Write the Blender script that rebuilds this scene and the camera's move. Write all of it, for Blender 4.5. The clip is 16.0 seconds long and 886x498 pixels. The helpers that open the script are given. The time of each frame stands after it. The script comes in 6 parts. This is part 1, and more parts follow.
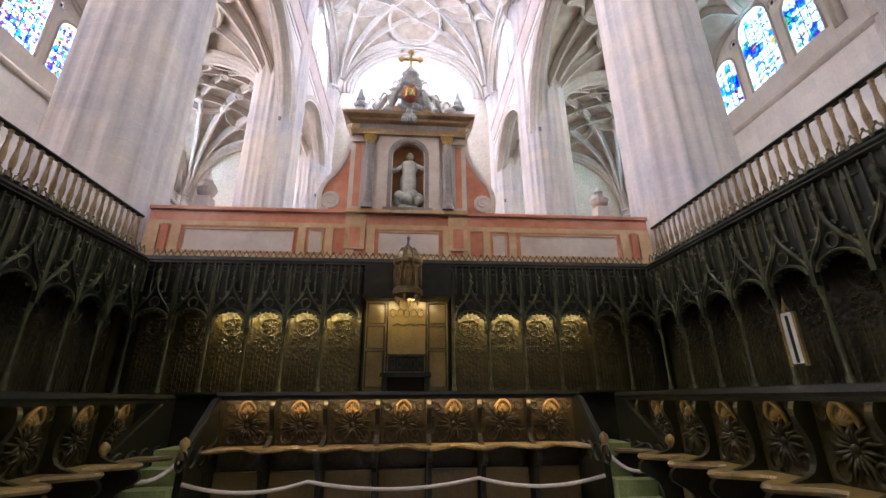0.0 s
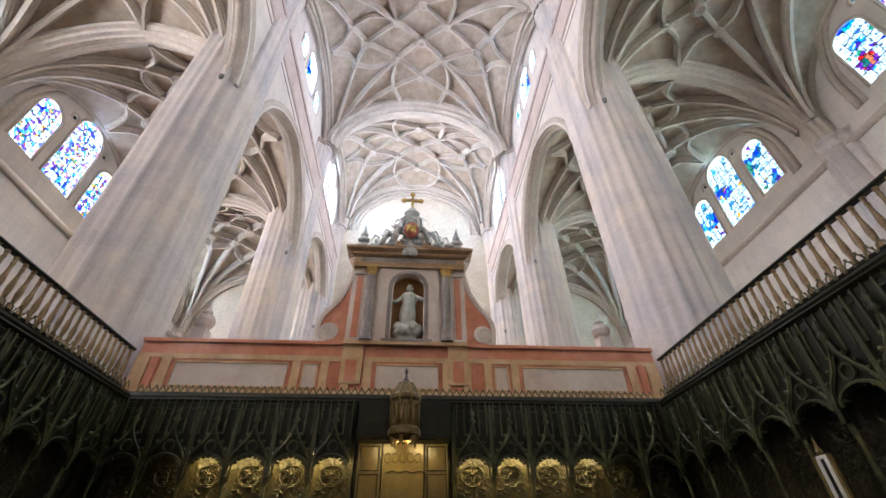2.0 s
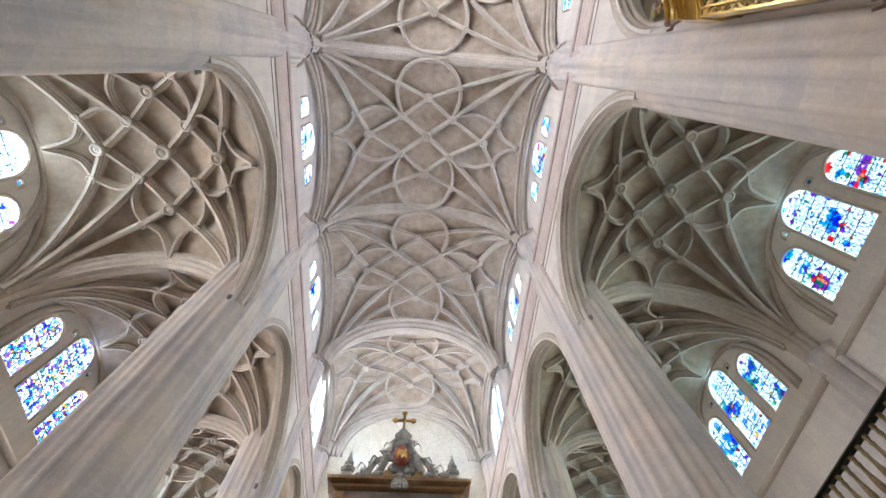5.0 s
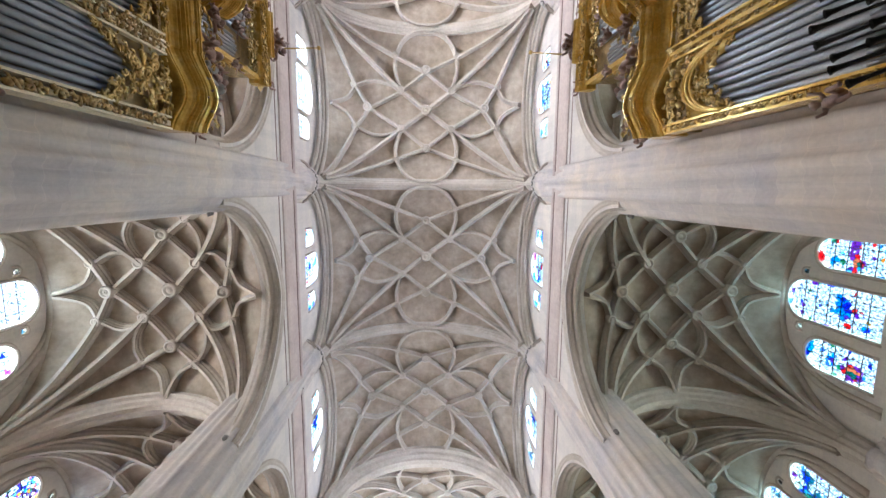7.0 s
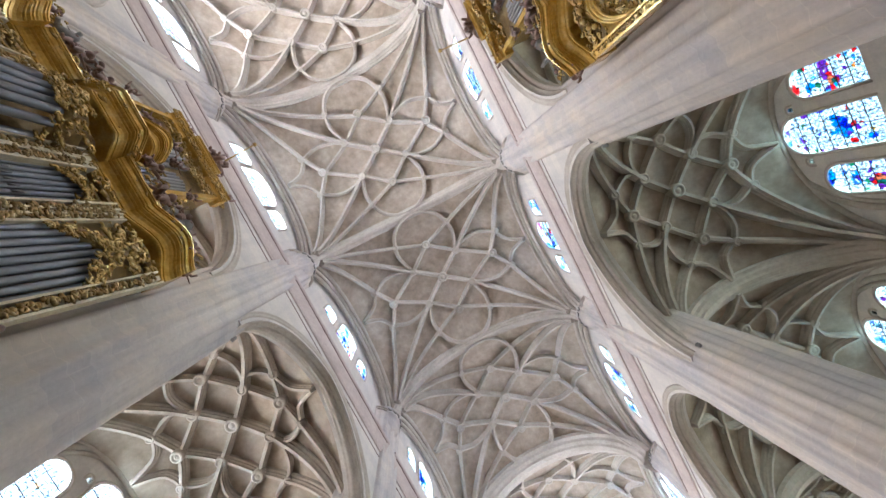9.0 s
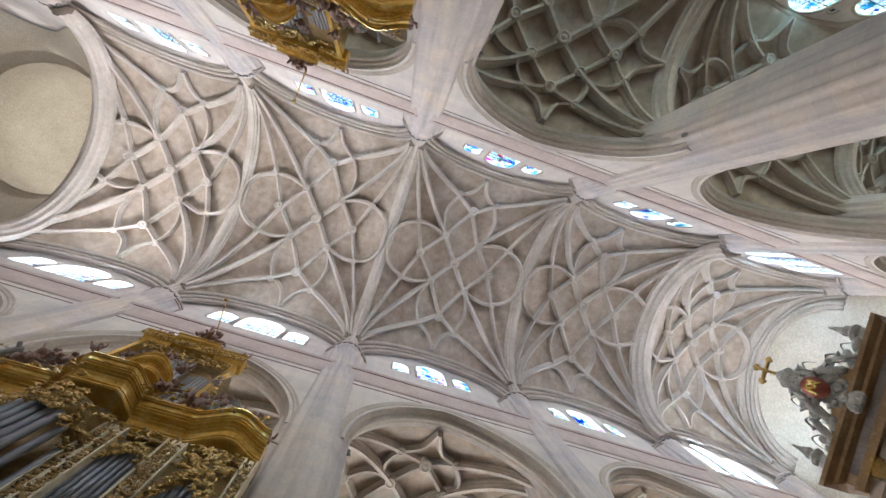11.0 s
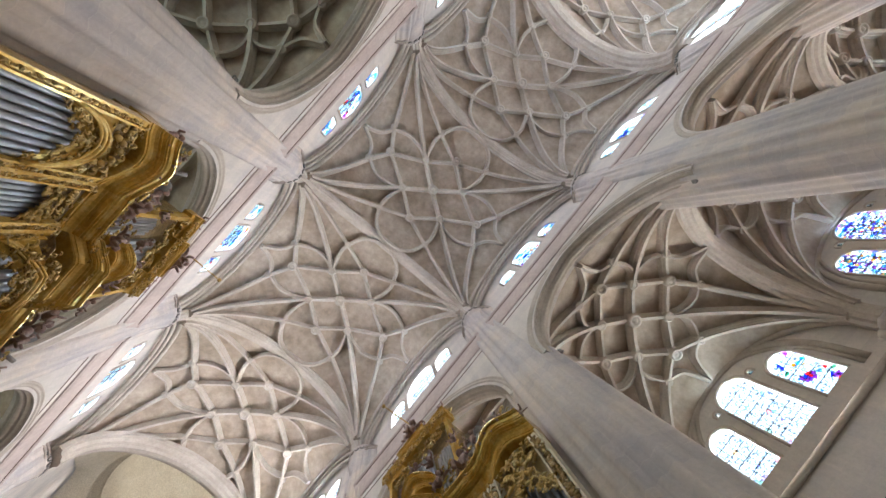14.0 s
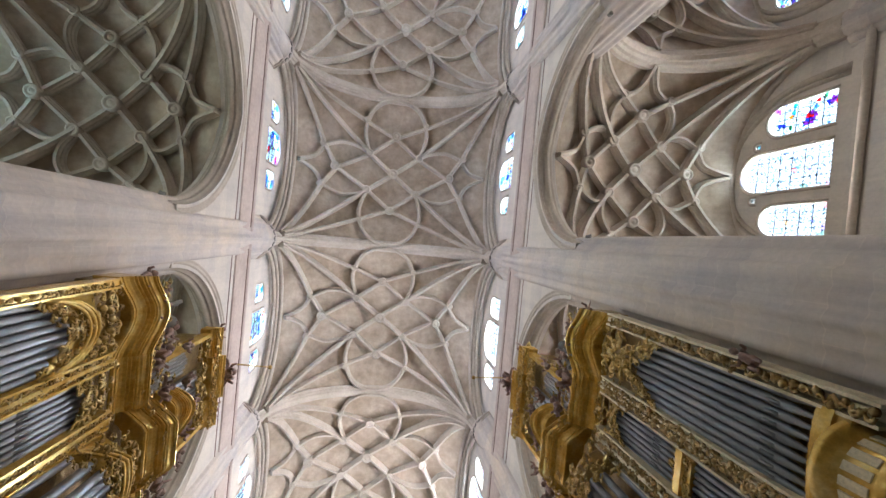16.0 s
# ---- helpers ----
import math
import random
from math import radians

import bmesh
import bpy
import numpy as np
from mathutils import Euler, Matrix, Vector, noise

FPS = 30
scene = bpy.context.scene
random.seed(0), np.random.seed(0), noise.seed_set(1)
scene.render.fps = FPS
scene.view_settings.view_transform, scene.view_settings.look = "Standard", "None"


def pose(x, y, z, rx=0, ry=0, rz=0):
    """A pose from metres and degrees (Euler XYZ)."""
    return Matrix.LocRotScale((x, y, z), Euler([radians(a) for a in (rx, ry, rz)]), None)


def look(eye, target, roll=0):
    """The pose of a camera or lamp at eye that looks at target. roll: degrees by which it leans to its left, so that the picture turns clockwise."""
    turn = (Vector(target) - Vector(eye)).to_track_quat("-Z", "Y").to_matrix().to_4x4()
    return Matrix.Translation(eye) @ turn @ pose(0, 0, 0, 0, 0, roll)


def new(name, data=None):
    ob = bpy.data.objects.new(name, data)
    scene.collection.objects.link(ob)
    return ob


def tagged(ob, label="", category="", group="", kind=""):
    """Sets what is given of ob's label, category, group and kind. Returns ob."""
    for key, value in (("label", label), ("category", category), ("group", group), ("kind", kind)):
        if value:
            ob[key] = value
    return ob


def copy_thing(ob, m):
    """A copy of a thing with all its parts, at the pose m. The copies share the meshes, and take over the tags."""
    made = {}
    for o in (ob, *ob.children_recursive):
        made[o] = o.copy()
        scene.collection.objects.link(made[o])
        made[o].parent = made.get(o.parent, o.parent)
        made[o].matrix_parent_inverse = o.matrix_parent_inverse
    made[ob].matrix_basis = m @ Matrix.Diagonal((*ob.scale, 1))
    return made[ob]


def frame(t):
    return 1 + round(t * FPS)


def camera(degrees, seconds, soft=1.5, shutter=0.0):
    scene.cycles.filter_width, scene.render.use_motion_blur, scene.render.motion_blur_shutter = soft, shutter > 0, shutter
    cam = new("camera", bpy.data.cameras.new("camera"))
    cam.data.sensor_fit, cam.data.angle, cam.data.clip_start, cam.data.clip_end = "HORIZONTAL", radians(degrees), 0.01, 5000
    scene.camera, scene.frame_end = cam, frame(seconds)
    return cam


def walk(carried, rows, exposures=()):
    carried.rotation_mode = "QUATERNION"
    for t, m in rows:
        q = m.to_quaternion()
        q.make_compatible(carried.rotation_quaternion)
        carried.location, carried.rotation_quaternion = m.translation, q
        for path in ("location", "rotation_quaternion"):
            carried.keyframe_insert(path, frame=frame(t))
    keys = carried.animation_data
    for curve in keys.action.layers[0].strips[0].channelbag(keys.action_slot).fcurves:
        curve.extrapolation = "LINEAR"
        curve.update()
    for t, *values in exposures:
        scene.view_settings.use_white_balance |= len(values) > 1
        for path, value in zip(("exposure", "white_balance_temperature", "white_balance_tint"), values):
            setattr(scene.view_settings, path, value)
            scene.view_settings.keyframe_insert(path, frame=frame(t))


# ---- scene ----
cam = camera(93.35, 16.0, 1.5)
walk(cam, [
    (0.0, pose(0.07, 0.00, 1.60, 109.64, 0.41, -4.40)),
    (0.5, pose(0.07, 0.00, 1.60, 113.87, 0.59, -4.33)),
    (1.0, pose(0.07, 0.00, 1.60, 118.52, 0.73, -4.17)),
    (1.5, pose(0.07, 0.00, 1.60, 123.25, 0.76, -4.23)),
    (2.0, pose(0.07, 0.00, 1.60, 127.44, 0.65, -4.36)),
    (2.5, pose(0.07, 0.00, 1.60, 132.34, 0.61, -4.57)),
    (3.0, pose(0.07, 0.00, 1.60, 136.89, 0.76, -4.65)),
    (3.5, pose(0.07, 0.00, 1.60, 141.26, 0.93, -4.83)),
    (4.0, pose(0.07, 0.00, 1.60, 146.30, 1.11, -4.90)),
    (4.5, pose(0.07, 0.00, 1.60, 151.33, 1.33, -4.78)),
    (5.0, pose(0.07, 0.00, 1.60, 156.33, 1.42, -4.65)),
    (7.3, pose(0.07, 0.00, 1.60, 173.38, 2.20, -0.12)),
    (7.5, pose(0.07, 0.00, 1.60, 173.83, 2.25, 0.09)),
    (8.0, pose(0.07, 0.00, 1.60, 174.53, 2.70, 4.49)),
    (8.5, pose(0.07, 0.00, 1.60, 175.21, 3.42, 15.16)),
    (9.0, pose(0.07, 0.00, 1.60, 176.00, 3.98, 27.35)),
    (9.2, pose(0.07, 0.00, 1.60, 176.34, 4.15, 31.12)),
    (11.3, pose(0.07, 0.00, 1.60, 179.58, 6.73, 78.66)),
    (11.5, pose(0.07, 0.00, 1.60, 179.72, 6.78, 83.16)),
    (12.0, pose(0.07, 0.00, 1.60, 179.50, 6.84, 94.21)),
    (12.5, pose(0.07, 0.00, 1.60, 179.25, 6.98, 108.65)),
    (13.0, pose(0.07, 0.00, 1.60, 178.38, 7.39, 122.03)),
    (13.5, pose(0.07, 0.00, 1.60, 178.40, 7.31, 131.78)),
    (14.0, pose(0.07, 0.00, 1.60, 178.55, 7.11, 140.13)),
    (14.5, pose(0.07, 0.00, 1.60, 178.93, 7.32, 149.57)),
    (15.0, pose(0.07, 0.00, 1.60, 179.47, 7.82, 159.42)),
    (15.5, pose(0.07, 0.00, 1.60, 179.23, 8.14, 168.03)),
    (16.0, pose(0.07, 0.00, 1.60, 178.58, 7.78, 174.57)),
], exposures=[(0.0, 0.95, 5620, 25), (0.5, 0.84, 5570, 25), (1.0, 0.76, 5570, 24), (2.5, 0.62, 5900, 16), (4.0, 0.44, 5980, 14), (5.0, 0.34, 5870, 14), (7.5, 0.32, 5750, 13), (9.0, 0.3, 5740, 13), (12.0, 0.0, 5920, 13), (13.5, 0.0, 6000, 13), (16.0, 0.1, 5990, 14)])

# ---- the plan: x to the north, y to the west, metres ----
ROWS = [-20.6, -10.7, -0.55, 9.7, 19.9, 28.6]         # the rows of piers
HALF = 6.28                                            # nave vault, half width
PIER_X = 7.48                                          # pier axis
PIER_R = 1.33
SPRING = 25.4                                          # springing of the nave vault
A_SPRING = 15.3                                        # springing of the arcade and the aisles
AISLE_X0 = 7.2                        # inner edge of the aisle vault
WALL_X = {-1: 16.62, 1: 16.92}                                      # inner face of the outer walls, south and north
STRING = 20.9                                          # string course below the clerestory

# ---- sky and sun ----
world = bpy.data.worlds.new("sky")
scene.world = world
world.use_nodes = True
wn = world.node_tree
sky = wn.nodes.new("ShaderNodeTexSky")
sky.sky_type = "NISHITA"
sky.sun_disc = False
sky.sun_elevation, sky.sun_rotation = radians(63), radians(267)
wn.nodes["Background"].inputs["Strength"].default_value = 0.12
wn.links.new(sky.outputs[0], wn.nodes["Background"].inputs["Color"])
sun = new("sun", bpy.data.lights.new("sun", "SUN"))
sun.data.energy, sun.data.angle, sun.data.color = 3.0, radians(0.5), (1.0, 0.94, 0.85)
sun.matrix_world = look((-58.5, -3.5, 114), (0, 0, 0))


def window_light(name, at, towards, w, h, watts, color=(1, 1, 1)):
    """The sky's light in a window's opening; the assumed stall lamps share it."""
    ob = new(name, bpy.data.lights.new(name, "AREA"))
    ob.data.shape, ob.data.size, ob.data.size_y = "RECTANGLE", w, h
    ob.data.energy, ob.data.color = watts, color
    ob.matrix_world = look(at, towards)
    return ob


# ---- materials ----
def material(name, rough=0.8, metal=0.0):
    m = bpy.data.materials.new(name)
    m.use_nodes = True
    b = m.node_tree.nodes["Principled BSDF"]
    b.inputs["Roughness"].default_value, b.inputs["Metallic"].default_value = rough, metal
    return m, m.node_tree, b


def node(nt, kind, **values):
    n = nt.nodes.new(kind)
    for k, v in values.items():
        n.inputs[k.replace("_", " ")].default_value = v
    return n


def ramp(nt, fac, stops):
    r = nt.nodes.new("ShaderNodeValToRGB")
    e = r.color_ramp.elements
    while len(e) < len(stops):
        e.new(0.5)
    for i, (p, c) in enumerate(stops):
        e[i].position, e[i].color = p, (*c, 1)
    nt.links.new(fac, r.inputs[0])
    return r.outputs[0]


def mix(nt, fac, a, b, how="MIX"):
    m = nt.nodes.new("ShaderNodeMix")
    m.data_type, m.blend_type = "RGBA", how
    for s, v in ((0, fac), (6, a), (7, b)):
        if isinstance(v, (int, float)):
            m.inputs[s].default_value = v
        elif isinstance(v, tuple):
            m.inputs[s].default_value = (*v, 1)
        else:
            nt.links.new(v, m.inputs[s])
    return m.outputs[2]


def bump(nt, b, height, strength, dist):
    n = node(nt, "ShaderNodeBump", Strength=strength, Distance=dist)
    nt.links.new(height, n.inputs["Height"])
    nt.links.new(n.outputs[0], b.inputs["Normal"])


def grained(name, c0, c1, c2, rough=0.8, metal=0.0, scale=1.2, fine=22.0, relief=0.25, depth=0.01, random_tint=0.0, contrast=0.28, carve=0.0, sheen=0.5):
    """A surface with blotches at one scale and grain at another."""
    m, nt, b = material(name, rough, metal)
    tc = nt.nodes.new("ShaderNodeTexCoord")
    big = node(nt, "ShaderNodeTexNoise", Scale=scale, Detail=5.0, Roughness=0.6)
    small = node(nt, "ShaderNodeTexNoise", Scale=fine, Detail=4.0, Roughness=0.65)
    for n in (big, small):
        nt.links.new(tc.outputs["Object"], n.inputs["Vector"])
    base = ramp(nt, big.outputs[0], [(0.3, c0), (0.52, c1), (0.72, c2)])
    tone = ramp(nt, small.outputs[0], [(0.3, (1 - contrast,) * 3), (0.7, (1 + contrast * 0.3,) * 3)])
    col = mix(nt, 1.0, base, tone, "MULTIPLY")
    if random_tint:
        oi = nt.nodes.new("ShaderNodeObjectInfo")
        t = ramp(nt, oi.outputs["Random"], [(0.0, (1 - random_tint,) * 3), (1.0, (1 + random_tint,) * 3)])
        col = mix(nt, 1.0, col, t, "MULTIPLY")
    nt.links.new(col, b.inputs["Base Color"])
    b.inputs["Specular IOR Level"].default_value = sheen
    height = small.outputs[0]
    if carve:
        cut = node(nt, "ShaderNodeTexVoronoi", Scale=carve)
        cut.feature = "SMOOTH_F1"
        nt.links.new(tc.outputs["Object"], cut.inputs["Vector"])
        height = mix(nt, 0.75, small.outputs[0], cut.outputs["Distance"])
    bump(nt, b, height, relief, depth)
    return m


def ashlar(name, c0, c1, c2, joint, course=0.52, length=1.1, streak=0.5):
    """Dressed stone in courses, with pale joints, streaks and blotches."""
    m, nt, b = material(name, 0.85)
    geo = nt.nodes.new("ShaderNodeNewGeometry")
    sep = nt.nodes.new("ShaderNodeSeparateXYZ")
    nt.links.new(geo.outputs["Position"], sep.inputs[0])
    add = nt.nodes.new("ShaderNodeMath")
    add.operation = "ADD"
    nt.links.new(sep.outputs[0], add.inputs[0])
    nt.links.new(sep.outputs[1], add.inputs[1])
    com = nt.nodes.new("ShaderNodeCombineXYZ")
    nt.links.new(add.outputs[0], com.inputs[0])
    nt.links.new(sep.outputs[2], com.inputs[1])
    br = node(nt, "ShaderNodeTexBrick", Scale=1.0, Mortar_Size=0.012, Mortar_Smooth=0.4, Bias=0.0, Brick_Width=length, Row_Height=course)
    br.inputs["Color1"].default_value, br.inputs["Color2"].default_value = (0.84, 0.83, 0.85, 1), (1.06, 1.03, 0.98, 1)
    br.inputs["Mortar"].default_value = (*joint, 1)
    nt.links.new(com.outputs[0], br.inputs["Vector"])
    big = node(nt, "ShaderNodeTexNoise", Scale=0.35, Detail=6.0, Roughness=0.62)
    nt.links.new(geo.outputs["Position"], big.inputs["Vector"])
    small = node(nt, "ShaderNodeTexNoise", Scale=9.0, Detail=5.0, Roughness=0.7)
    nt.links.new(geo.outputs["Position"], small.inputs["Vector"])
    mp = nt.nodes.new("ShaderNodeMapping")
    mp.inputs["Scale"].default_value = (2.2, 2.2, 0.12)
    nt.links.new(geo.outputs["Position"], mp.inputs["Vector"])
    runs = node(nt, "ShaderNodeTexNoise", Scale=1.0, Detail=4.0, Roughness=0.6)
    nt.links.new(mp.outputs[0], runs.inputs["Vector"])
    base = ramp(nt, big.outputs[0], [(0.32, c0), (0.5, c1), (0.68, c2)])
    col = mix(nt, 0.55, base, br.outputs["Color"], "MULTIPLY")
    col = mix(nt, streak, col, ramp(nt, runs.outputs[0], [(0.35, (0.74, 0.75, 0.78)), (0.6, (1.04, 1.02, 1.0))]), "MULTIPLY")
    col = mix(nt, 0.5, col, ramp(nt, small.outputs[0], [(0.3, (0.78, 0.77, 0.76)), (0.7, (1.06, 1.06, 1.06))]), "MULTIPLY")
    nt.links.new(col, b.inputs["Base Color"])
    bump(nt, b, small.outputs[0], 0.25, 0.02)
    return m


STONE = ashlar("pier_stone", (0.50, 0.48, 0.50), (0.615, 0.568, 0.535), (0.675, 0.59, 0.50), (1.1, 1.08, 1.04), 0.52, 1.1, 0.75)
WALL = ashlar("wall_stone", (0.56, 0.53, 0.50), (0.63, 0.59, 0.55), (0.68, 0.63, 0.57), (0.9, 0.88, 0.84), 0.6, 1.3, 0.35)
WEB = grained("vault_stone", (0.32, 0.252, 0.184), (0.425, 0.345, 0.27), (0.505, 0.425, 0.345), 0.9, scale=0.55, fine=2.4, relief=0.12, depth=0.03, contrast=0.27)
RIB = grained("rib_stone", (0.41, 0.355, 0.295), (0.5, 0.44, 0.375), (0.57, 0.51, 0.445), 0.85, scale=0.6, fine=6.0, relief=0.12, depth=0.02, contrast=0.14)
FLOOR = grained("floor_stone", (0.45, 0.41, 0.36), (0.55, 0.5, 0.44), (0.6, 0.56, 0.5), 0.5, scale=0.8, fine=12.0, depth=0.004)
WOOD = grained("dark_walnut", (0.006, 0.007, 0.003), (0.014, 0.015, 0.006), (0.034, 0.034, 0.014), 0.42, scale=3.0, fine=40.0, relief=0.5, depth=0.008, sheen=0.35)
GOLD = grained("gilding", (0.64, 0.38, 0.06), (0.84, 0.55, 0.13), (0.97, 0.75, 0.3), 0.18, 0.45, scale=2.5, fine=16.0, relief=0.15, depth=0.01)
RED = grained("red_marble", (0.50, 0.16, 0.08), (0.62, 0.24, 0.13), (0.72, 0.35, 0.22), 0.35, scale=1.5, fine=8.0, relief=0.05, contrast=0.12)
OCHRE = grained("ochre_marble", (0.52, 0.32, 0.15), (0.64, 0.43, 0.22), (0.72, 0.53, 0.31), 0.4, scale=1.6, fine=8.0, relief=0.05, contrast=0.14)


# ---- mesh builder ----
class Build:
    """Collects vertices and faces of one mesh."""

    def __init__(self):
        self.v, self.f = [], []

    def add(self, verts, faces):
        n = len(self.v)
        self.v.extend(tuple(p) for p in verts)
        self.f.extend(tuple(i + n for i in q) for q in faces)
        return self

    def box(self, x0, x1, y0, y1, z0, z1):
        v = [(x, y, z) for z in (z0, z1) for y in (y0, y1) for x in (x0, x1)]
        return self.add(v, [(0, 2, 3, 1), (4, 5, 7, 6), (0, 1, 5, 4), (2, 6, 7, 3), (0, 4, 6, 2), (1, 3, 7, 5)])

    def grid(self, rows, flip=False, closed=False):
        """A sheet through rows of points, all of one length; closed joins each row's end to its start."""
        m = len(rows[0])
        faces = []
        for i in range(len(rows) - 1):
            for j in range(m if closed else m - 1):
                q = (i * m + j, i * m + (j + 1) % m, (i + 1) * m + (j + 1) % m, (i + 1) * m + j)
                faces.append(q[::-1] if flip else q)
        return self.add([p for r in rows for p in r], faces)

    def lathe(self, profile, n=16, centre=(0, 0, 0), axis="z", squash=1.0):
        rows = []
        for r, h in profile:
            row = []
            for k in range(n):
                a = 2 * math.pi * k / n
                p = (r * math.cos(a), r * math.sin(a) * squash, h)
                if axis == "y":
                    p = (p[0], p[2], p[1])
                elif axis == "x":
                    p = (p[2], p[0], p[1])
                row.append((p[0] + centre[0], p[1] + centre[1], p[2] + centre[2]))
            rows.append(row)
        return self.grid(rows, closed=True)

    def sweep(self, path, profile, down=(0, 0, -1), ends=True, closed=False, scales=None):
        """Draw a closed profile of (side, down) along a path."""
        path = [Vector(p) for p in path]
        n = len(path)
        rows = []
        for i, p in enumerate(path):
            t = (path[(i + 1) % n] - path[i - 1]) if closed else (path[min(i + 1, n - 1)] - path[max(i - 1, 0)])
            t.normalize()
            d = Vector(down(p) if callable(down) else down)
            d = d - t * d.dot(t)
            if d.length < 1e-4:
                d = Vector((1, 0, 0)) - t * t.x
            d.normalize()
            s = t.cross(d)
            k = scales[i] if scales else 1.0
            rows.append([p + s * a * k + d * b * k for a, b in profile])
        if closed:
            rows.append(rows[0])
        n0 = len(self.v)
        self.grid(rows, closed=True)
        if ends and not closed:
            m = len(profile)
            self.f.append(tuple(n0 + k for k in range(m))[::-1])
            self.f.append(tuple(n0 + (len(rows) - 1) * m + k for k in range(m)))
        return self

    def ball(self, c, r, n=8, squash=(1, 1, 1)):
        rows = [[(c[0] + r * squash[0] * math.sin(a) * math.cos(b), c[1] + r * squash[1] * math.sin(a) * math.sin(b), c[2] + r * squash[2] * math.cos(a))
                 for b in [2 * math.pi * k / n for k in range(n)]] for a in [math.pi * k / (n // 2 + 1) for k in range(n // 2 + 2)]]
        return self.grid(rows, closed=True)

    def mesh(self, name, mat, smooth=False):
        me = bpy.data.meshes.new(name)
        me.from_pydata(self.v, [], self.f)
        me.materials.append(mat)
        b = bmesh.new()
        b.from_mesh(me)
        bmesh.ops.recalc_face_normals(b, faces=b.faces)
        b.to_mesh(me)
        b.free()
        if smooth:
            me.polygons.foreach_set("use_smooth", [True] * len(me.polygons))
        me.update()
        return me


def part(name, build, mat, parent=None, label="", smooth=False):
    ob = new(name, build.mesh(name, mat, smooth))
    ob.parent = parent
    if label:
        tagged(ob, label)
    return ob


def circle(r, n=8, squash=1.0):
    return [(r * math.cos(2 * math.pi * k / n), r * squash * math.sin(2 * math.pi * k / n)) for k in range(n)]


def smooth_path(points, steps=6):
    """A Catmull-Rom line through points of any dimension."""
    pts = [Vector(p) for p in points]
    out = []
    for i in range(len(pts) - 1):
        p0, p1, p2, p3 = pts[max(i - 1, 0)], pts[i], pts[i + 1], pts[min(i + 2, len(pts) - 1)]
        for k in range(steps):
            u = k / steps
            out.append(0.5 * (2 * p1 + (p2 - p0) * u + (2 * p0 - 5 * p1 + 4 * p2 - p3) * u * u + (3 * p1 - p0 - 3 * p2 + p3) * u ** 3))
    out.append(pts[-1])
    return out


def pointed(half, rise, n=14):
    """A pointed arch of (across, up), from one springing to the other."""
    r = (rise * rise + half * half) / (2 * half)
    r = max(r, half)
    c = r - half
    top = math.acos(min(1, c / r))
    left = [(c - r * math.cos(top * k / n), r * math.sin(top * k / n)) for k in range(n + 1)]
    return left + [(-a, b) for a, b in left[-2::-1]]


CLERE_WATTS, AISLE_WATTS, DOME_WATTS = 1350.0, 1450.0, 480.0
# watts of the lamps assumed at the stalls
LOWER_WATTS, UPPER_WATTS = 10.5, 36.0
SKY_SOUTH, SKY_NORTH = 4.2, 2.3
PLASTER = grained("plaster", (0.56, 0.50, 0.39), (0.62, 0.56, 0.45), (0.67, 0.62, 0.52), 0.9, scale=0.7, fine=10.0, depth=0.01)
# ---- floor ----
def setting(name, build, mat, label, category, smooth=False):
    return tagged(part(name, build, mat, smooth=smooth), label, category, kind="structure")


setting("floor", Build().box(-18, 18, -34, 46, -0.3, 0.0), FLOOR, "pale worn stone floor of the nave and aisles", "floor")


# ---- piers ----
def pier_profile(r, n=96):
    """A bundle of thin shafts and hollows round a core."""
    out = []
    for k in range(n):
        a = 2 * math.pi * k / n
        square = (abs(math.cos(a)) ** 2.6 + abs(math.sin(a)) ** 2.6) ** (-1 / 2.6)
        out.append((a, r * square * (0.915 + 0.05 * abs(math.cos(6 * a)) + 0.034 * math.cos(24 * a))))
    return out


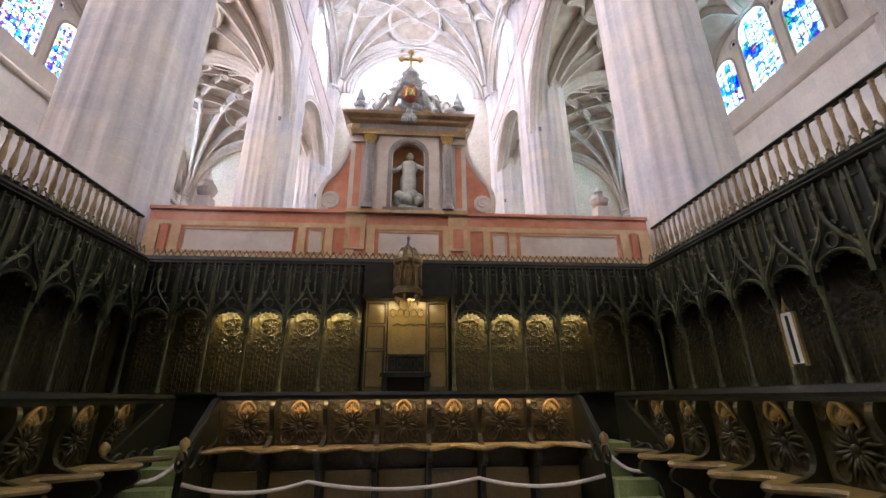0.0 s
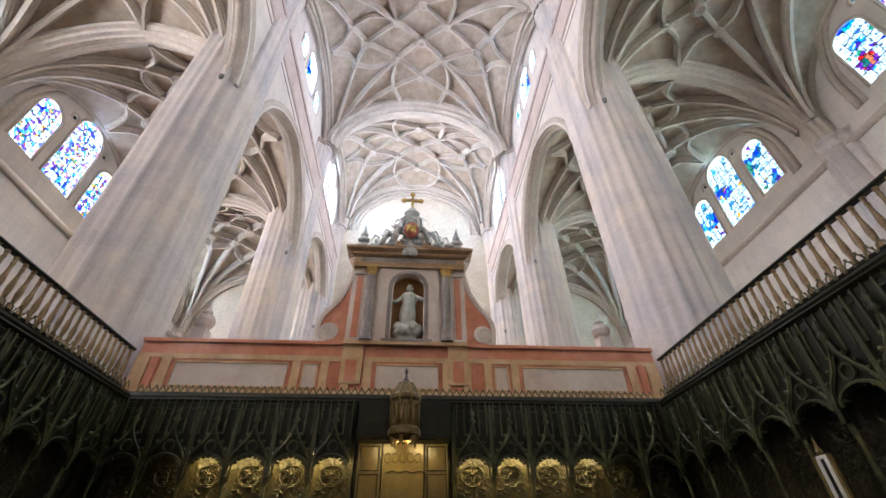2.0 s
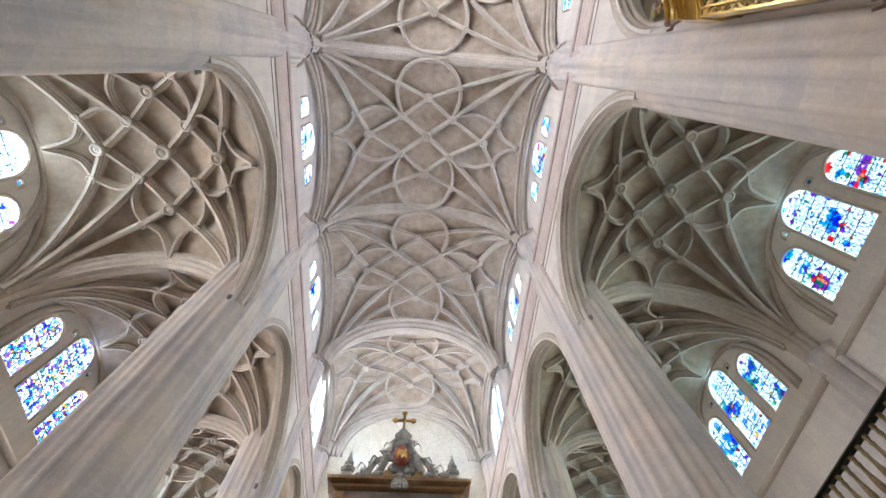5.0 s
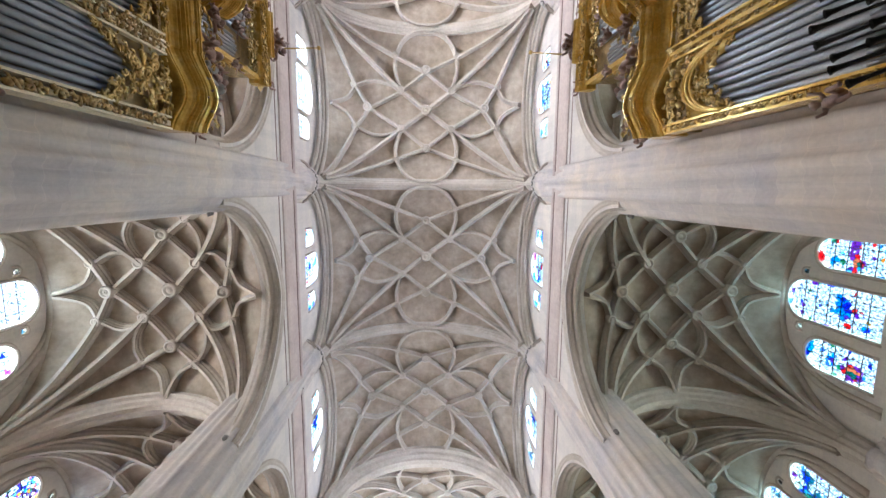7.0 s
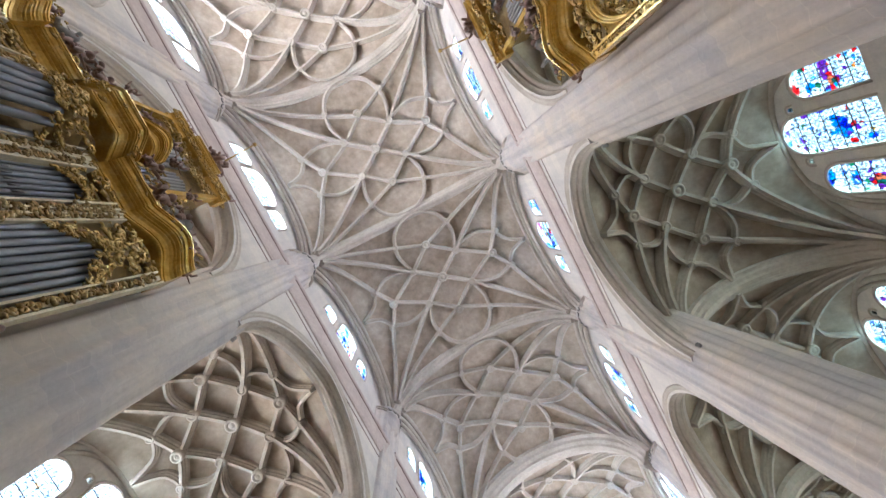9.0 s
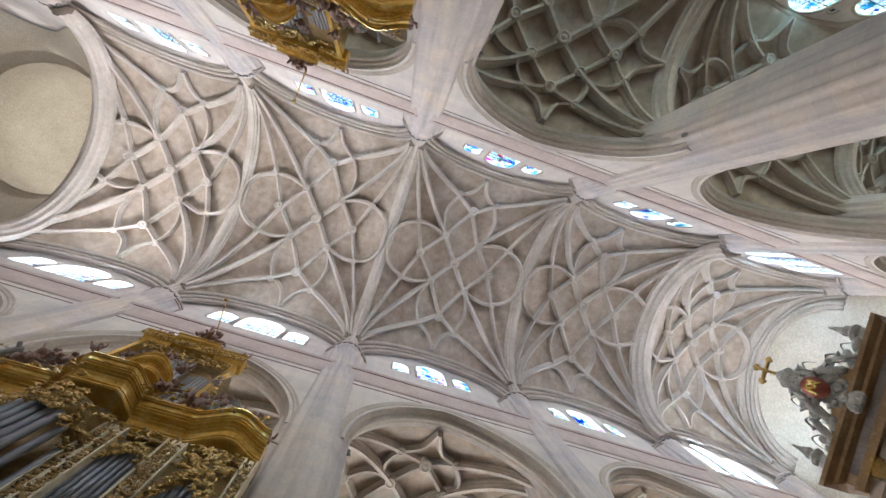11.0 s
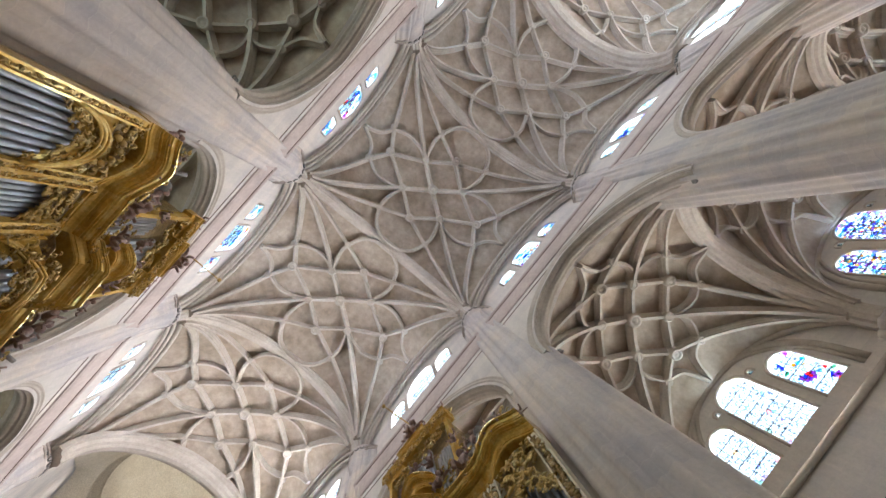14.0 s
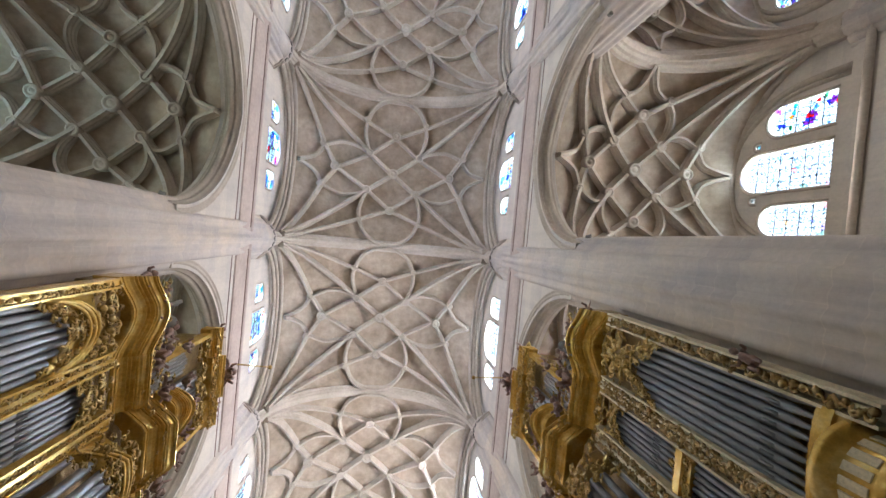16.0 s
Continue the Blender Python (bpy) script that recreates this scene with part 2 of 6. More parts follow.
def pier(x, y, top):
    prof = pier_profile(PIER_R)
    rows = []
    for z, k in ((0.0, 1.5), (1.1, 1.5), (1.3, 1.36), (1.7, 1.3), (2.2, 1.14), (2.5, 1.08), (2.7, 1.0), (A_SPRING, 1.0), (STRING, 0.98), (top, 0.95)):
        rows.append([(r * k * math.cos(a), r * k * math.sin(a), z) for a, r in prof])
    body = Build().grid(rows, closed=True)
    ob = new("pier", None)
    ob.location = (x, y, 0)
    tagged(ob, "tall clustered stone pier with thin shafts", "pier", "nave piers")
    part("shaft", body, STONE, ob, smooth=True)
    ring = Build()
    for z, k in ((top - 0.35, 0.975), (top - 0.15, 0.99)):
        ring.sweep([(PIER_R * k * 0.95 * q * math.cos(a), PIER_R * k * 0.95 * q * math.sin(a), z) for a, q in [(w, (abs(math.cos(w)) ** 2.6 + abs(math.sin(w)) ** 2.6) ** (-1 / 2.6)) for w in [2 * math.pi * i / 40 for i in range(40)]]], circle(0.05, 6), closed=True)
    part("ring", ring, RIB, ob, "thin moulded stone ring", smooth=True)
    q = -math.copysign(0.55, x)
    cap = Build().lathe([(0.5, top - 2.4), (0.72, top - 1.6), (0.84, top - 0.9), (0.86, top - 0.42), (0.92, top - 0.38), (0.92, top - 0.3), (0.88, top - 0.26), (0.9, top - 0.02), (0.97, top + 0.03), (0.97, top + 0.1), (0.5, top + 0.12)], 28, (q, 0, 0))
    part("capital", cap, STONE, ob, "rounded stone capital", smooth=True)
    for i in range(9):
        a = math.pi * (0.5 if x > 0 else -0.5) + math.pi * (i + 0.5) / 9
        c = Build()
        arc = [(q + 0.93 * math.cos(a + 0.11 * math.cos(u)), 0.93 * math.sin(a + 0.11 * math.cos(u)), top - 0.02 - 0.2 * math.sin(u)) for u in [math.pi * w / 8 for w in range(9)]]
        c.sweep(arc, circle(0.034, 6), down=(math.cos(a), math.sin(a), 0))
        part("crocket", c, DARKSTONE, ob, "small dark looped stone ornament", smooth=True)
    for s in (1, -1):
        c = Build()
        cx, cy = -math.copysign(0.62, x), s * 1.27
        c.ball((cx, cy, A_SPRING - 0.05), 0.085, 8, (1, 1, 1.3)).ball((cx, cy * 1.04, A_SPRING - 0.13), 0.05, 6).ball((cx, cy, A_SPRING + 0.05), 0.08, 6, (1.2, 1, 0.6))
        part("corbel", c, DARKSTONE, ob, "small dark carved corbel", smooth=True)
    return ob


DARKSTONE = grained("dark_stone", (0.16, 0.15, 0.14), (0.22, 0.21, 0.2), (0.3, 0.28, 0.26), 0.85, scale=4.0, fine=30.0)
for row in ROWS:
    for side in (-1, 1):
        pier(side * PIER_X, row, SPRING)


# ---- vaults ----
def vault_height(s, t, ha, hb, p):
    fa = ha * math.sqrt(max(0.0, 1 - s * s))
    fb = hb * math.sqrt(max(0.0, 1 - t * t))
    return (fa ** p + fb ** p) ** (1 / p)


def star_ribs(round_ends):
    """The ribs of one bay in plan, in halves of its width and length."""
    lines, spots = [], [(0, 0, 1.3)]
    side, outer = (0.62, 0.75) if round_ends else (0.56, 0.66)
    for i in (-1, 1):
        spots += [(0, i * 0.51, 1.1), (i * side, 0, 1.1)]
        for j in (-1, 1):
            spots += [(i * 0.275, j * 0.25, 1.0), (i * outer, j * 0.26, 0.8)]
            lines.append(([(i, j), (i * 0.275, j * 0.25), (0, 0)], 1.0))
            lines.append(([(i, j), (i * outer, j * 0.26), (i * side, 0)], 0.85))
            lines.append(([(0, j * 0.51), (i * 0.275, j * 0.25), (i * side, 0)], 0.85))
            lines.append(([(i * 0.275, j * 0.25), (i * (side - 0.22), j * 0.33), (i * (outer - 0.17), j * 0.35), (i * outer, j * 0.26)], 0.75))
            lines.append(([(i * outer, j * 0.26), (i * (outer + 0.09), j * 0.09), (i * 0.99, 0)], 0.75))
            if round_ends:
                spots.append((i * 0.325, j * 0.67, 0.8))
                lines.append(([(i, j), (i * 0.325, j * 0.67), (0, j * 0.51)], 0.8))
                lines.append(([(i * 0.275, j * 0.25), (i * 0.325, j * 0.42), (i * 0.34, j * 0.6), (i * 0.27, j * 0.83), (i * 0.14, j * 0.955), (0, j * 0.985)], 0.8))
            else:
                spots.append((i * 0.265, j * 0.66, 0.8))
                lines.append(([(i, j), (i * 0.265, j * 0.66), (0, j * 0.51)], 0.85))
                lines.append(([(i * 0.275, j * 0.25), (i * 0.35, j * 0.4), (i * 0.345, j * 0.54), (i * 0.265, j * 0.66)], 0.75))
                lines.append(([(i * 0.265, j * 0.66), (i * 0.09, j * 0.76), (0, j * 0.97)], 0.75))
    return lines, spots


RIB_SHAPE = [(-0.23, -0.1), (-0.22, 0.16), (-0.15, 0.24), (-0.16, 0.34), (-0.1, 0.42), (-0.095, 0.56), (0.095, 0.56), (0.1, 0.42), (0.16, 0.34), (0.15, 0.24), (0.22, 0.16), (0.23, -0.1)]


def vault(name, x0, x1, y0, y1, z0, ha, hb, p, round_ends, label, width=0.8):
    """A star vault over one bay: its web, its ribs and its bosses."""
    cx, cy, a, b = (x0 + x1) / 2, (y0 + y1) / 2, (x1 - x0) / 2, (y1 - y0) / 2
    n = 28
    u = [-math.cos(math.pi * k / n) for k in range(n + 1)]

    def at(s, t, lift=0.0):
        return Vector((cx + a * s, cy + b * t, z0 + vault_height(s, t, ha, hb, p) + lift))

    web = Build().grid([[at(s, t) for s in u] for t in u]).grid([[at(s, t, 0.4) for s in u] for t in u])
    ob = setting(name, web, WEB, label, "vault", smooth=True)
    ribs = Build()
    lines, spots = star_ribs(round_ends)
    for pts, size in lines:
        corner = abs(pts[0][0]) == 1 and abs(pts[0][1]) == 1
        flat = []
        if len(pts) > 3 or size == 0.75:
            flat = [tuple(q) for q in smooth_path([(*q, 0) for q in pts], 5)]
        else:
            for q0, q1 in zip(pts, pts[1:]):
                for k in range(12):
                    w = (k / 12) ** 1.7 if corner and q0 == pts[0] else k / 12
                    flat.append((q0[0] + (q1[0] - q0[0]) * w, q0[1] + (q1[1] - q0[1]) * w))
            flat.append(pts[-1])
        path = [at(q[0] * 0.985, q[1] * 0.985) for q in flat]
        ribs.sweep(path, [(c * size * width, d * size) for c, d in RIB_SHAPE])
    part("ribs", ribs, RIB, ob, "moulded stone ribs in a star")
    bosses = Build()
    for s, t, k in spots:
        c = at(s, t)
        k *= 0.82
        bosses.lathe([(0.02, -0.7 * k), (0.09 * k, -0.7 * k), (0.13 * k, -0.64 * k), (0.19 * k, -0.64 * k), (0.22 * k, -0.71 * k), (0.3 * k, -0.7 * k), (0.34 * k, -0.62 * k), (0.34 * k, -0.46 * k), (0.26 * k, 0.05)], 12, c)
    part("bosses", bosses, RIB, ob, "round carved stone bosses", smooth=True)
    return ob


ARCH_ROLLS = [(-0.62, -0.1), (-0.6, 0.14), (-0.44, 0.2), (-0.36, 0.34), (-0.2, 0.4), (-0.12, 0.5), (0.12, 0.5), (0.2, 0.4), (0.36, 0.34), (0.44, 0.2), (0.6, 0.14), (0.62, -0.1)]


def span(name, path, scale, label, hub, mat=None):
    setting(name, Build().sweep(path, [(c * scale, d * scale) for c, d in ARCH_ROLLS], down=lambda p: Vector(hub) - p), mat or RIB, label, "arch")


NHA, NHB = 5.6, 4.0
for i in range(5):
    y0, y1 = ROWS[i], ROWS[i + 1]
    vault("ceiling_nave_%d" % (i + 1), -HALF, HALF, y0, y1, SPRING, NHA, NHB, 2.3, True, "pale stone star vault with curved ribs over the nave", 0.72)
    for s, nm in ((-1, "south"), (1, "north")):
        xa, xb = sorted((s * AISLE_X0, s * (WALL_X[s] - 0.2)))
        vault("ceiling_%s_%d" % (nm, i + 1), xa, xb, y0, y1, A_SPRING, 4.9, 4.9, 2.7, False, "grey stone star vault with net of ribs over the aisle")
for i, row in enumerate(ROWS):
    arc = [(HALF * -math.cos(math.pi * k / 32), row if i else row + 0.55, SPRING + NHA * math.sin(math.pi * k / 32) + 0.02) for k in range(33)]
    span("transverse_arch_%d" % (i + 1), arc, {0: 1.15, 4: 1.3}.get(i, 0.62), "plain stone transverse arch across the nave", (0, row, SPRING - 1))
    for s in (-1, 1):
        half = (WALL_X[s] - 0.2 - AISLE_X0) / 2
        mid = s * (AISLE_X0 + half)
        arc = [(mid + q[0] * 1.0, row, A_SPRING + q[1]) for q in pointed(half, 4.9)]
        span("aisle_arch_%d%s" % (i + 1, "n" if s > 0 else "s"), arc, 0.85, "moulded stone transverse arch across the aisle", (mid, row, A_SPRING - 0.5))


# ---- nave walls over the arcade ----
ARCADE_HALF, ARCADE_RISE = 4.12, 4.8
WALL_IN, WALL_OUT = 6.43, 7.28


def arched_wall(b, xa, xb, y0, y1, cy, arch, z_top, n_extra=()):
    """A thick wall along y between y0 and y1 with an arch cut out below and a straight top."""
    pts = [(cy + q[0], A_SPRING + q[1]) for q in arch]
    pts = [(y0, A_SPRING)] + pts + [(y1, A_SPRING)]
    for x in (xa, xb):
        b.grid([[(x, y, z) for y, z in pts], [(x, y, z_top) for y, z in pts]])
    b.grid([[(xa, y, z) for y, z in pts], [(xb, y, z) for y, z in pts]])
    b.grid([[(xa, y, z_top) for y, z in (pts[0], pts[-1])], [(xb, y, z_top) for y, z in (pts[0], pts[-1])]])


def lancet(w, h, n=8):
    """A round-headed window outline of (across, up), from one foot to the other."""
    r = w / 2
    return [(-r, 0.0)] + [(-r * math.cos(math.pi * k / n), h - r + r * math.sin(math.pi * k / n)) for k in range(n + 1)] + [(r, 0.0)]


def pierced_wall(b, x_in, x_out, y0, y1, z0, z1, holes):
    """A thick wall along y with round-headed openings: (centre, sill, width, height), in order of y."""
    edges = [y0]
    for c, sill, w, h in holes:
        edges += [c - w / 2, c + w / 2]
    edges.append(y1)
    for k in range(0, len(edges), 2):
        a, c = edges[k], edges[k + 1]
        for x in (x_in, x_out):
            b.add([(x, a, z0), (x, c, z0), (x, c, z1), (x, a, z1)], [(0, 1, 2, 3)])
    for c, sill, w, h in holes:
        out = [(c + q[0], sill + q[1]) for q in lancet(w, h)]
        for x in (x_in, x_out):
            b.add([(x, c - w / 2, z0), (x, c + w / 2, z0), (x, c + w / 2, sill), (x, c - w / 2, sill)], [(0, 1, 2, 3)])
            b.grid([[(x, y, z) for y, z in out], [(x, y, z1) for y, z in out]])
        b.grid([[(x_in, y, z) for y, z in out + [out[0]]], [(x_out, y, z) for y, z in out + [out[0]]]])
    for z in (z0, z1):
        b.add([(x_in, y0, z), (x_in, y1, z), (x_out, y1, z), (x_out, y0, z)], [(0, 1, 2, 3)])


# ---- stained glass ----
def stained(name, scale, pale, sat, seed, came=0.03, patch=0.95, high=((0.35, 0.10, 0.55), (0.80, 0.02, 0.05), (0.75, 0.35, 0.2))):
    """Leaded glass of small bright pieces; clear pieces among coloured ones."""
    m, nt, b = material(name, 0.2)
    geo = nt.nodes.new("ShaderNodeNewGeometry")
    mp = nt.nodes.new("ShaderNodeMapping")
    mp.inputs["Location"].default_value = (seed, seed * 1.7, seed * 0.6)
    nt.links.new(geo.outputs["Position"], mp.inputs["Vector"])
    cells = node(nt, "ShaderNodeTexVoronoi", Scale=scale)
    lead = node(nt, "ShaderNodeTexVoronoi", Scale=scale)
    lead.feature = "DISTANCE_TO_EDGE"
    area = node(nt, "ShaderNodeTexNoise", Scale=patch, Detail=1.5)
    strokes = node(nt, "ShaderNodeTexNoise", Scale=9.0, Detail=3.0, Roughness=0.7)
    nt.links.new(cells.outputs["Position"], area.inputs["Vector"])
    for n in (cells, lead, strokes):
        nt.links.new(mp.outputs[0], n.inputs["Vector"])
    sep = nt.nodes.new("ShaderNodeSeparateColor")
    nt.links.new(cells.outputs["Color"], sep.inputs[0])
    hues = ramp(nt, sep.outputs[0], [(0.0, (0.04, 0.12, 0.85)), (0.22, (0.1, 0.5, 0.95)), (0.36, (0.75, 0.02, 0.03)), (0.46, (0.9, 0.5, 0.04)), (0.56, (0.05, 0.4, 0.25)), (0.66, (0.25, 0.05, 0.55)), (0.8, (0.2, 0.5, 0.95))])
    w = 0.30 * (1 - pale)
    zones = ramp(nt, area.outputs[0], [(0.0, (0.01, 0.05, 0.62)), (0.27 + w * 0.8, (0.04, 0.45, 0.85)), (0.32 + w * 0.8, (0.8, 0.93, 1.0)), (0.68 - w, high[0]), (0.71 - w, high[1]), (0.75 - w, high[2]), (0.79 - w, (0.05, 0.35, 0.30))])
    for z in (hues, zones):
        z.node.color_ramp.interpolation = "CONSTANT"
    mixer = nt.nodes.new("ShaderNodeMath")
    mixer.operation = "GREATER_THAN"
    nt.links.new(sep.outputs[1], mixer.inputs[0])
    mixer.inputs[1].default_value = 0.07 + 0.1 * (1 - pale)
    col = mix(nt, sat, (0.85, 0.9, 0.95), hues)
    col = mix(nt, mixer.outputs[0], col, mix(nt, sat, (0.85, 0.9, 0.95), zones))
    col = mix(nt, 1.0, col, ramp(nt, strokes.outputs[0], [(0.36, (0.16, 0.2, 0.24)), (0.46, (0.75, 0.85, 0.9)), (0.55, (1, 1, 1))]), "MULTIPLY")
    edge = ramp(nt, lead.outputs["Distance"], [(0.0, (0.02, 0.02, 0.02)), (came, (1, 1, 1))])
    col = mix(nt, 1.0, col, edge, "MULTIPLY")
    tr = nt.nodes.new("ShaderNodeBsdfTransparent")
    nt.links.new(col, tr.inputs[0])
    gl = nt.nodes.new("ShaderNodeBsdfGlossy")
    gl.inputs["Roughness"].default_value = 0.15
    ms = nt.nodes.new("ShaderNodeMixShader")
    ms.inputs[0].default_value = 0.04
    nt.links.new(tr.outputs[0], ms.inputs[1])
    nt.links.new(gl.outputs[0], ms.inputs[2])
    nt.links.new(ms.outputs[0], nt.nodes["Material Output"].inputs[0])
    return m


GLASS_MIX = stained("stained_glass_bright", 6.0, 0.84, 0.95, 0.0)
GLASS_BLUE = stained("stained_glass_blue", 5.0, 0.86, 0.92, 13.0, 0.03, 0.95, ((0.05, 0.35, 0.45), (0.02, 0.16, 0.75), (0.1, 0.5, 0.8)))
GLASS_PURPLE = stained("stained_glass_purple", 8.0, 0.66, 0.85, 31.0, 0.07, 3.5, ((0.4, 0.16, 0.6), (0.25, 0.08, 0.5), (0.85, 0.55, 0.15)))
GLASS_CLEAR = stained("stained_glass_washed", 4.6, 1.2, 0.4, 57.0)


def pane(parent, x, c, sill, w, h, mat):
    out = lancet(w + 0.04, h + 0.02)
    b = Build()
    for dx in (0.0, 0.03):
        b.add([(x + dx, c + q[0], sill - 0.02 + q[1]) for q in out], [tuple(range(len(out)))])
    ob = part("pane", b, mat, parent)
    ob.visible_shadow = False
    bars = Build()
    for k in range(1, int(h / 0.55)):
        bars.box(x - 0.03, x, c - w / 2, c + w / 2, sill + k * 0.55 - 0.012, sill + k * 0.55 + 0.012)
    for k in (-1, 0, 1):
        bars.box(x - 0.03, x, c + k * w / 4 - 0.01, c + k * w / 4 + 0.01, sill, sill + h - w * 0.12 * (1 + abs(k)))
    part("window_bars", bars, LEAD, parent)


LEAD = grained("lead", (0.02, 0.02, 0.022), (0.03, 0.03, 0.033), (0.05, 0.05, 0.055), 0.6, 0.6)


def side_window(name, s, cy, x_face, depth, holes, mats, watts, color):
    """A group of lancets in a wall: panes, bars and the sky's light behind them."""
    ob = new(name, None)
    ob.location = (0, 0, 0)
    tagged(ob, "stained glass window of three round-headed lights", "window", kind="structure")
    x = s * (x_face + depth * 0.14)
    for (c, sill, w, h), m in zip(holes, mats):
        pane(ob, x, c, sill, w, h, m)
    ys = [q[0] - q[2] / 2 for q in holes] + [q[0] + q[2] / 2 for q in holes]
    z0, z1 = min(q[1] for q in holes), max(q[1] + q[3] for q in holes)
    window_light(name + "_light", (s * (x_face + depth + 0.1), (min(ys) + max(ys)) / 2, (z0 + z1) / 2 + 0.3), (0, cy, (z0 + z1) / 2 + 0.29), max(ys) - min(ys) + 0.6, z1 - z0 + 0.6, watts, color)
    return ob


CLERE_X = 6.86
PINKSTONE = grained("pink_stone", (0.44, 0.36, 0.33), (0.52, 0.43, 0.39), (0.58, 0.50, 0.46), 0.85, scale=0.8, fine=6.0, relief=0.1, contrast=0.14)
REDLINE = grained("dark_red_line", (0.10, 0.05, 0.045), (0.15, 0.08, 0.07), (0.2, 0.11, 0.1), 0.85)
# section of the arcade arch: depth into the wall, and outwards from the opening
ARCHIVOLT = [(-0.01, 0.36), (-0.08, 0.33), (-0.08, 0.27), (-0.02, 0.24), (-0.06, 0.19), (-0.05, 0.13), (0.03, 0.1), (0.02, 0.04), (0.08, -0.01), (0.14, 0.0), (0.18, -0.08), (0.24, -0.1), (0.29, -0.06),
             (0.33, -0.14), (0.42, -0.2), (0.51, -0.14), (0.55, -0.06), (0.6, -0.1), (0.66, -0.08), (0.7, 0.0), (0.78, 0.02), (0.86, 0.1), (0.9, 0.2)]

for s, nm in ((-1, "south"), (1, "north")):
    for i in range(5):
        low, high, outer, mould = Build(), Build(), Build(), Build()
        y0, y1 = ROWS[i], ROWS[i + 1]
        cy = (y0 + y1) / 2
        arch = pointed(ARCADE_HALF, ARCADE_RISE)
        arched_wall(low, s * WALL_IN, s * WALL_OUT, y0, y1, cy, arch, STRING)
        # mouldings round the arcade arch on the nave side, the soffit and the aisle side
        rows = []
        for q0, q1, q2 in zip(pointed(ARCADE_HALF + 0.3, ARCADE_RISE + 0.3, 20), pointed(ARCADE_HALF, ARCADE_RISE, 20), pointed(ARCADE_HALF - 0.25, ARCADE_RISE - 0.25, 20)):
            row = []
            for dx, r in ARCHIVOLT:
                a = q1[0] + (q0[0] - q1[0]) * r / 0.3 if r > 0 else q1[0] + (q2[0] - q1[0]) * -r / 0.25
                b = q1[1] + (q0[1] - q1[1]) * r / 0.3 if r > 0 else q1[1] + (q2[1] - q1[1]) * -r / 0.25
                row.append((s * (WALL_IN + dx), cy + a, A_SPRING + b))
            rows.append(row)
        mould.grid(rows)
        # clerestory
        big = s < 0 and i < 2
        holes = [(cy - 1.9, 25.7, 1.0, 1.5), (cy, 25.45, 1.75, 2.6), (cy + 1.9, 25.7, 1.0, 1.5)]
        if big:
            holes = [(cy - 2.05, 25.3, 1.2, 1.9), (cy, 25.1, 2.3, 2.9), (cy + 2.05, 25.3, 1.2, 1.9)]
        if i == 4:
            holes = [(cy - 1.7, 24.2, 1.5, 3.2), (cy, 24.2, 1.7, 4.2), (cy + 1.7, 24.2, 1.5, 3.2)]
        pierced_wall(high, s * CLERE_X, s * (CLERE_X + 0.3), y0, y1, STRING, SPRING + 4.6, holes)
        mats = [GLASS_CLEAR] * 3 if big or i in (0, 4) else [GLASS_BLUE, GLASS_MIX, GLASS_BLUE]
        side_window("window_clerestory_%s_%d" % (nm, i + 1), s, cy, CLERE_X, 0.3, holes, mats, CLERE_WATTS * (3.3 if big and i == 0 else 2.0 if big else (2.1 if s < 0 else 1.3) if i == 4 else 1.0), (1.0, 0.96, 0.91) if s < 0 else (0.94, 0.97, 1.0))
        # string course and wall rib
        band = Build().grid([[(s * x, y, z) for x, z in ((6.45, 20.7), (6.37, 20.74), (6.35, 20.84), (6.33, 20.9), (6.26, 21.9), (6.21, 21.98), (6.2, 22.1), (6.25, 22.2), (6.4, 22.22), (6.9, 22.5))] for y in (y0 + 0.3, y1 - 0.3)])
        setting("trim_string_%s_%d" % (nm, i + 1), band, PINKSTONE, "pinkish stone string course below the clerestory", "string course")
        lines = Build()
        lines.box(*sorted((s * 6.415, s * 6.48)), y0 + 0.7, y1 - 0.7, 20.3, 20.36)
        lines.box(*sorted((s * 6.245, s * 6.33)), y0 + 0.5, y1 - 0.5, 21.84, 21.9)
        setting("trim_line_%s_%d" % (nm, i + 1), lines, REDLINE, "thin dark red lines on the string course", "string course")
        beads = Build()
        for k in range(24):
            beads.ball((s * 6.42, y0 + 1.5 + (y1 - y0 - 3.0) * k / 23, 22.6), 0.07, 6, (0.6, 1, 1))
        tagged(setting("trim_beads_%s_%d" % (nm, i + 1), beads, PINKSTONE, "row of small carved beads below the windows", "beading"), kind="stuff")
        half = (y1 - y0) / 2
        for r, k in ((0.0, 0.16), (-0.3, 0.12), (-0.55, 0.12)):
            arc = [(s * (HALF + 0.05 + 0.45 * abs(r)), cy - (half + r) * math.cos(math.pi * q / 24), SPRING - 0.3 * abs(r) + (NHB + r) * math.sin(math.pi * q / 24)) for q in range(25)]
            mould.sweep(arc, circle(k, 8), down=(s, 0, 0.01))
            if r == 0.0:
                arc = [(s * (WALL_X[s] - 0.06), cy - (half - 0.1) * math.cos(math.pi * q / 24), A_SPRING + 4.95 * math.sin(math.pi * q / 24)) for q in range(25)]
                mould.sweep(arc, circle(0.15, 8), down=(s, 0, 0.01))
        # splayed soffit between the vault and the recessed windows
        soffit = []
        for x, k in ((HALF - 0.02, 0.0), (HALF + 0.2, 0.14), (HALF + 0.42, 0.2), (CLERE_X + 0.02, 0.5)):
            soffit.append([(s * x, cy - (half - k) * math.cos(math.pi * q / 24), SPRING - 0.4 * k + (NHB - 0.7 * k) * math.sin(math.pi * q / 24)) for q in range(25)])
        setting("trim_soffit_%s_%d" % (nm, i + 1), Build().grid(soffit), WALL, "splayed pale stone soffit round the upper windows", "soffit", smooth=True)
